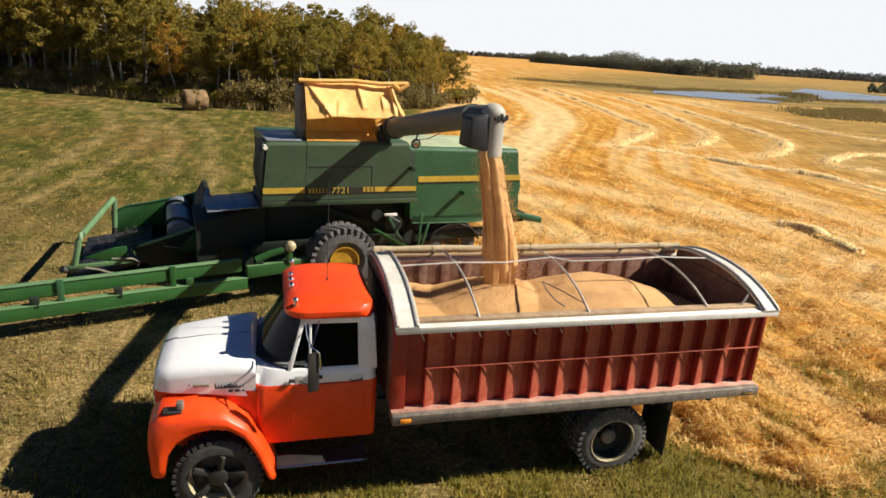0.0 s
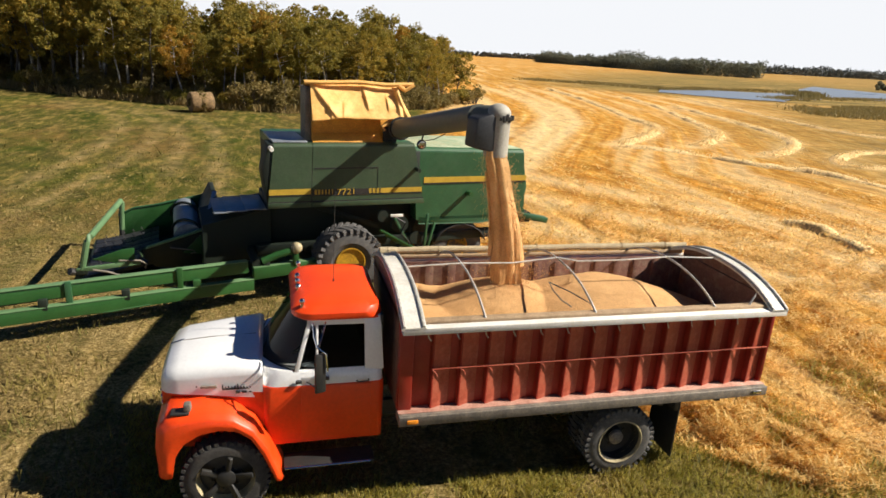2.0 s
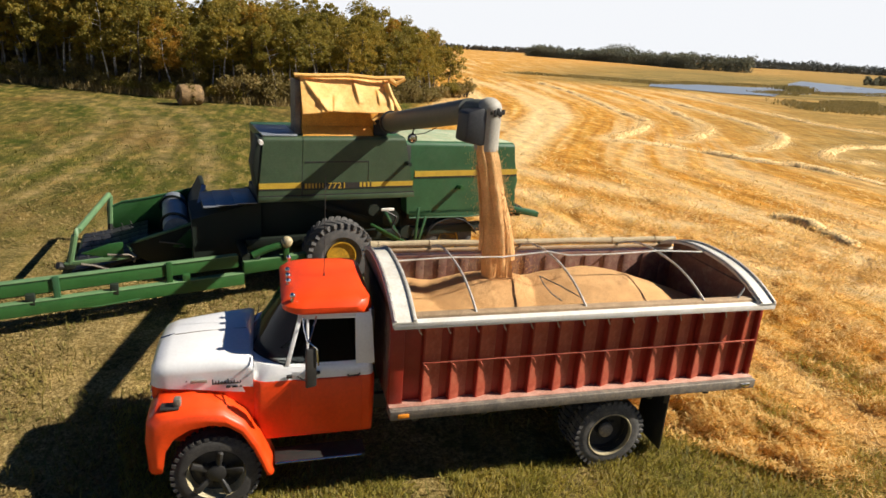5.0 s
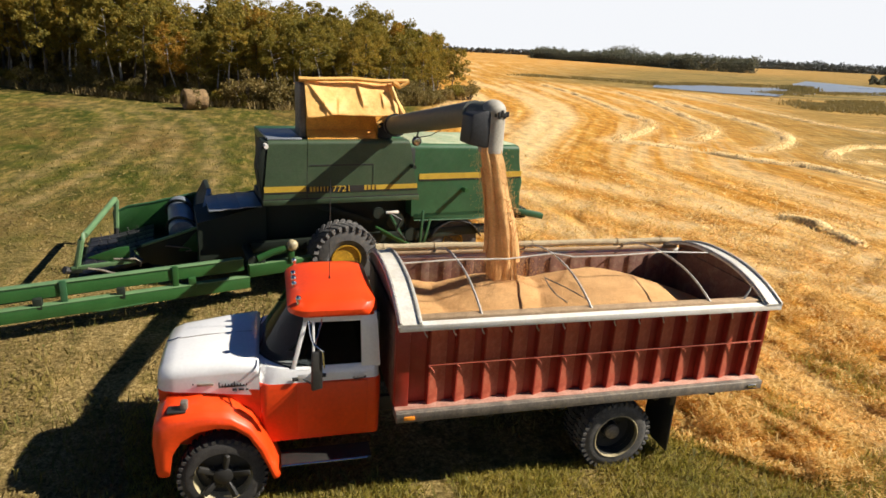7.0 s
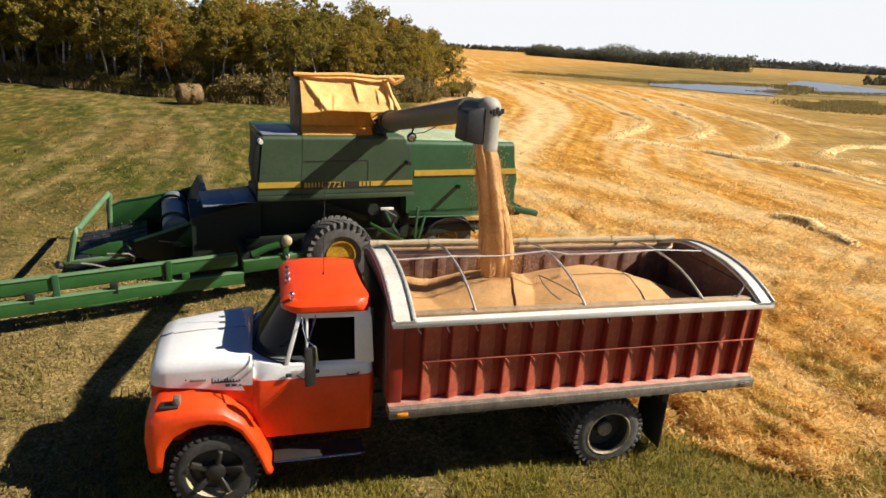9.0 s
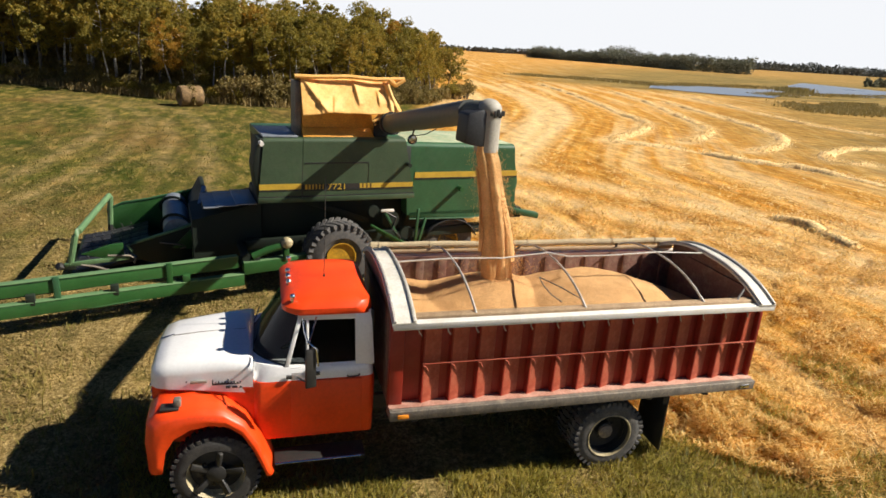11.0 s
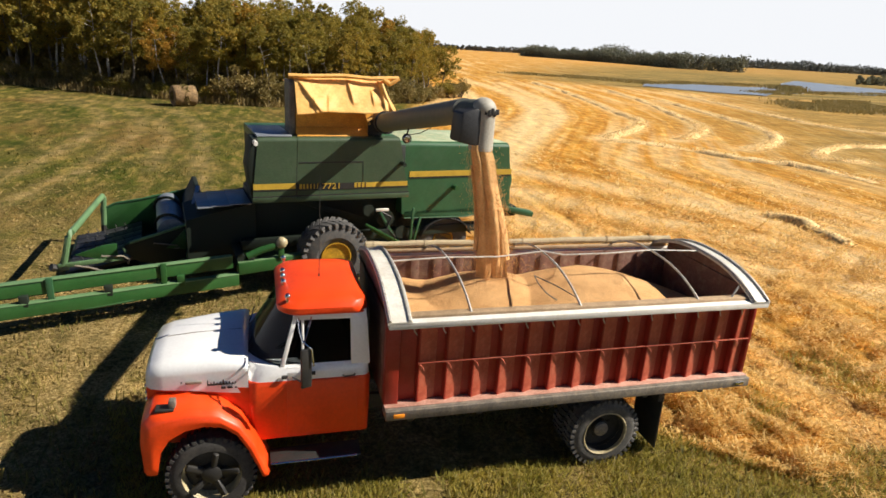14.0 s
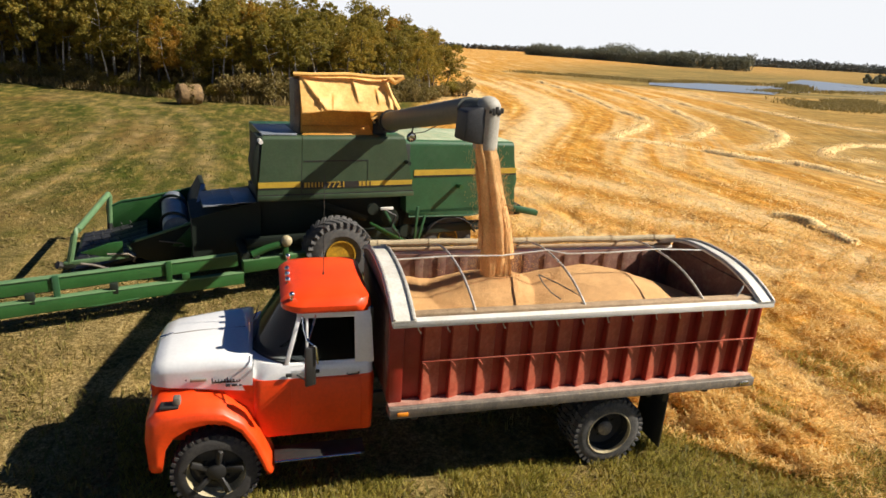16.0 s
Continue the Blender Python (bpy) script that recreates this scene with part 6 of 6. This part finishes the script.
reed_bed("reed_bed", [(50, 125), (65, 119), (73, 110), (92, 121), (122, 130)], [(54, 132), (68, 127), (78, 118), (97, 128), (128, 137)], 16000, 0.4, "dark reeds along the pond's far shore", 41)
reed_bed("reed_bed", [(66, 61), (74, 61), (84, 63)], [(76, 74), (90, 80), (104, 84)], 16000, 0.3, "olive reeds in a marshy hollow of the field", 42)
reed_bed("reed_bed", [(88, 94), (100, 100), (150, 118)], [(98, 103), (112, 108), (165, 128)], 9000, 0.3, "brown reeds on the pond's near shore", 43)
reed_bed("reed_bed", [(104, 107), (112, 113)], [(108, 112), (118, 119)], 2500, 1.0, "dark clump of reeds standing in the pond", 44)


# ---- straw and grass ----
def blades(name, count, place_at, length, width, lie, material, label, category, seed):
    """Loose stalks or grass blades: place_at(rng) gives x, y or None."""
    rng = np.random.default_rng(seed)
    v, f = [], []
    for k in range(count):
        at = place_at(rng)
        if at is None:
            continue
        x, y, sc = at[:3]
        z = land(x, y) + (at[3] * rng.random() if len(at) > 3 else 0.0)
        L = length * rng.uniform(0.5, 1.4) * sc
        w = width * rng.uniform(0.7, 1.3) * sc
        a = rng.uniform(0, 2 * math.pi)
        el = rng.uniform(*lie)
        dx, dy, dz = math.cos(a) * math.cos(el) * L, math.sin(a) * math.cos(el) * L, math.sin(el) * L
        px, py = -math.sin(a) * w, math.cos(a) * w
        n = len(v)
        z += rng.uniform(0.0, 0.03) * sc
        v += [(x - px, y - py, z), (x + px, y + py, z + w * 0.4), (x + dx + px * 0.5, y + dy + py * 0.5, z + dz + 0.004), (x + dx - px * 0.5, y + dy - py * 0.5, z + dz)]
        f.append((n, n + 1, n + 2, n + 3))
    me = bpy.data.meshes.new(name)
    me.from_pydata(v, [], f)
    me.materials.append(material)
    tagged(new(name, me), label, category, kind="stuff")


def by_distance(rng, near, far, az0, az1):
    r = near * (far / near) ** rng.random()
    a = radians(rng.uniform(az0, az1))
    return EYE[0] + r * math.sin(a), EYE[1] + r * math.cos(a), r


def straw_place(rng):
    x, y, r = by_distance(rng, 9, 34, 12, 62)
    fs = 2.4 * min(1.0, 14 / r)
    clump = soft_noise(x * fs, y * fs, 2) + 0.7 * soft_noise(x * 0.45, y * 0.12, 6)
    if stubble(x, y) < 0.3 or rng.random() < (r - 12) / 14 or clump < 0.08 + 0.16 * rng.random():
        if rng.random() > 0.2 * min(1.0, 14 / r) ** 2:
            return None
    return x, y, min(2.6, max(1.0, r / 14)), 0.42 * max(0.0, clump)


def chaff_place(rng):
    x, y, r = by_distance(rng, 18, 40, 5, 50)
    row = soft_noise((x - row_shift(y)) * 0.55, y * 0.06, 6) + 0.7 * soft_noise(x * 0.9, y * 0.9, 3)
    if stubble(x, y) < 0.6 or row < 0.12 + 0.25 * rng.random() or rng.random() < (r - 20) / 18:
        return None
    return x, y, r / 15


def grass_place(rng):
    x, y, r = by_distance(rng, 5.0, 28, -38, 62)
    if stubble(x, y) > 0.6 or rng.random() < (r - 9) / 6 or soft_noise(x * 0.7, y * 0.7, 8) < -0.25 + 0.35 * rng.random():
        return None
    return x, y, max(0.8, min(1.2, 14 / r))


def meadow_place(rng):
    x, y, r = by_distance(rng, 12, 44, -38, 14)
    if stubble(x, y) > 0.5 or rng.random() < (r - 14) / 28 or soft_noise(x * 0.5, y * 0.5, 11) < -0.3 + 0.5 * rng.random():
        return None
    return x, y, max(1.0, r / 16)


def litter_place(rng):
    x, y, r = by_distance(rng, 6.0, 30, -38, 8)
    if stubble(x, y) > 0.5 or rng.random() < (r - 9) / 20 or soft_noise(x * 0.8, y * 0.8, 5) < -0.15 + 0.3 * rng.random():
        return None
    return x, y, max(1.0, r / 12)


LITTER = leafy("mown dry grass", [(0.1, 0.085, 0.02), (0.24, 0.17, 0.055), (0.4, 0.29, 0.11), (0.62, 0.48, 0.24)], 0.3)
blades("mown_grass", 42000, litter_place, 0.075, 0.012, (0.0, 0.35), LITTER, "dry mown grass lying on the turf", "grass", 54)
def weed_place(rng):
    x, y, r = by_distance(rng, 5.4, 17, -14, 62)
    if stubble(x, y) > 0.65 and soft_noise(x * 0.5, y * 0.5, 12) < 0.1 + 0.2 * rng.random():
        return None
    if y > (0.3 if -1 < x < 3.7 else 2.6) or soft_noise(x * 0.9, y * 0.9, 9) < -0.55 + 0.4 * rng.random():
        return None
    return x, y, max(1.0, r / 12)


WEED = leafy("coarse weeds", [(0.16, 0.165, 0.02), (0.3, 0.27, 0.035), (0.5, 0.39, 0.075), (0.72, 0.56, 0.2)], 0.5, 1.2)
blades("weeds", 150000, weed_place, 0.1, 0.005, (0.1, 1.2), WEED, "coarse olive weeds along the field's edge", "weeds", 55)
def edge_place(rng):
    x = rng.uniform(-30, 17)
    y = edge_of_grove(min(x, 16)) - 0.4 + rng.normal(0, 0.7)
    return x, y, 1.0


blades("tall_dry_grass", 16000, edge_place, 0.5, 0.03, (0.7, 1.5), LITTER, "tall dry grass at the foot of the grove", "grass", 56)
blades("straw", 270000, straw_place, 0.1, 0.009, (0.0, 0.7), STRAW, "loose golden straw strewn over the stubble", "straw", 51)
blades("chaff", 90000, chaff_place, 0.085, 0.01, (0.0, 0.5), STRAW, "pale straw chaff lying in rows over the stubble", "straw", 57)
blades("grass", 60000, grass_place, 0.10, 0.007, (0.3, 1.4), GRASS, "ragged olive and straw-coloured grass tufts", "grass", 52)
blades("meadow_grass", 60000, meadow_place, 0.05, 0.010, (0.2, 1.0), GRASS, "short dry meadow grass", "grass", 53)


MATTED = mat("matted straw", (0.84, 0.62, 0.3), (0.62, 0.4, 0.15), 1.5, 0.95, bump=0.8, fine=14, grain=0.6)


# ---- windrows of straw left by the combine ----
def windrow(pts, width, height, label, seed, material=PALESTRAW, spread=240, ridge=0.0):
    rng = np.random.default_rng(seed)
    fine = []
    for i in range(len(pts) - 1):
        p0, p1, p2, p3 = pts[max(i - 1, 0)], pts[i], pts[i + 1], pts[min(i + 2, len(pts) - 1)]
        for k in range(10):
            t = k / 10
            fine.append(tuple(0.5 * ((2 * p1[j]) + (-p0[j] + p2[j]) * t + (2 * p0[j] - 5 * p1[j] + 4 * p2[j] - p3[j]) * t * t + (-p0[j] + 3 * p1[j] - 3 * p2[j] + p3[j]) * t ** 3) for j in (0, 1)))
    total = sum(math.hypot(b[0] - a[0], b[1] - a[1]) for a, b in zip(fine, fine[1:]))
    n = int(total * spread / 10)
    idx = rng.integers(0, len(fine) - 1, n)
    t = rng.random(n)
    fa = np.array(fine)
    p = fa[idx] + (fa[idx + 1] - fa[idx]) * t[:, None]
    off = rng.normal(0, width / 2.4, n)
    d = fa[idx + 1] - fa[idx]
    d /= np.linalg.norm(d, axis=1)[:, None] + 1e-6
    p = p + np.stack([-d[:, 1], d[:, 0]], 1) * off[:, None]
    hz = height * np.exp(-(off / (width / 2)) ** 2) * rng.random(n)
    c = np.column_stack([p, [land(x, y) for x, y in p] + hz + 0.02])
    v, f = leaf_cloud(rng, c, np.full(n, 0.07), 1, 0.062, 0.5)
    if ridge:
        # the matted heap of the row, lumpy and broken here and there
        body, quads = [], []
        track_len = 0.0
        fine2 = [tuple(fa[i] + (fa[i + 1] - fa[i]) * k / 6) for i in range(len(fa) - 1) for k in range(6)]
        for i in range(len(fine2) - 1):
            (x0, y0), (x1, y1) = fine2[i], fine2[i + 1]
            ln = math.hypot(x1 - x0, y1 - y0) + 1e-6
            sx, sy = -(y1 - y0) / ln, (x1 - x0) / ln
            track_len += ln
            tall = ridge * max(0.0, min(1.0, 0.62 + 1.0 * soft_noise(track_len * 0.3, seed) + 0.35 * soft_noise(track_len * 1.1, seed + 5))) * min(1.0, i / 12, (len(fine2) - 2 - i) / 12)
            wide_here = width * (0.66 + 0.25 * soft_noise(track_len * 0.8, seed + 9))
            for u, hz_u in ((-1, -0.05), (-0.72, 0.6), (-0.3, 0.97), (0.15, 1.0), (0.62, 0.66), (1, -0.05)):
                px, py = x0 + sx * wide_here * u, y0 + sy * wide_here * u
                body.append((px, py, land(px, py) - 0.03 + tall * max(0.0, hz_u) * rng.uniform(0.88, 1.08)))
            if i:
                for k in range(5):
                    a = (i - 1) * 6 + k
                    quads.append((a, a + 1, a + 7, a + 6))
        me = bpy.data.meshes.new("straw_windrow")
        me.from_pydata(body, [], quads)
        me.materials.append(MATTED)
        me.polygons.foreach_set("use_smooth", [True] * len(me.polygons))
        tagged(new("straw_windrow", me), label, "windrow", "windrows in the field", "stuff")
    tagged(new("straw_windrow", cloud_mesh("straw_windrow", v, f, material)), label, "windrow", "windrows in the field", "stuff")


for i, pts in enumerate(ROWS[:4] + ROWS[7:]):
    windrow(pts, 0.85, 0.24, "low pale windrow of straw curving over the stubble", 60 + i, spread=620, ridge=0.26)
windrow([(19.9, 30.5), (23.4, 28.2), (25.3, 24.4), (27.8, 22), (28.8, 17.5)], 0.7, 0.25, "low trampled windrow of straw along the stubble", 80, PALESTRAW, 500, ridge=0.3)
windrow([(16.7, 12.4), (17.3, 11.4), (17.0, 9.6), (16.9, 8.7)], 0.5, 0.2, "heaped ridge of pale straw in the stubble", 81, PALESTRAW, 900, ridge=0.34)
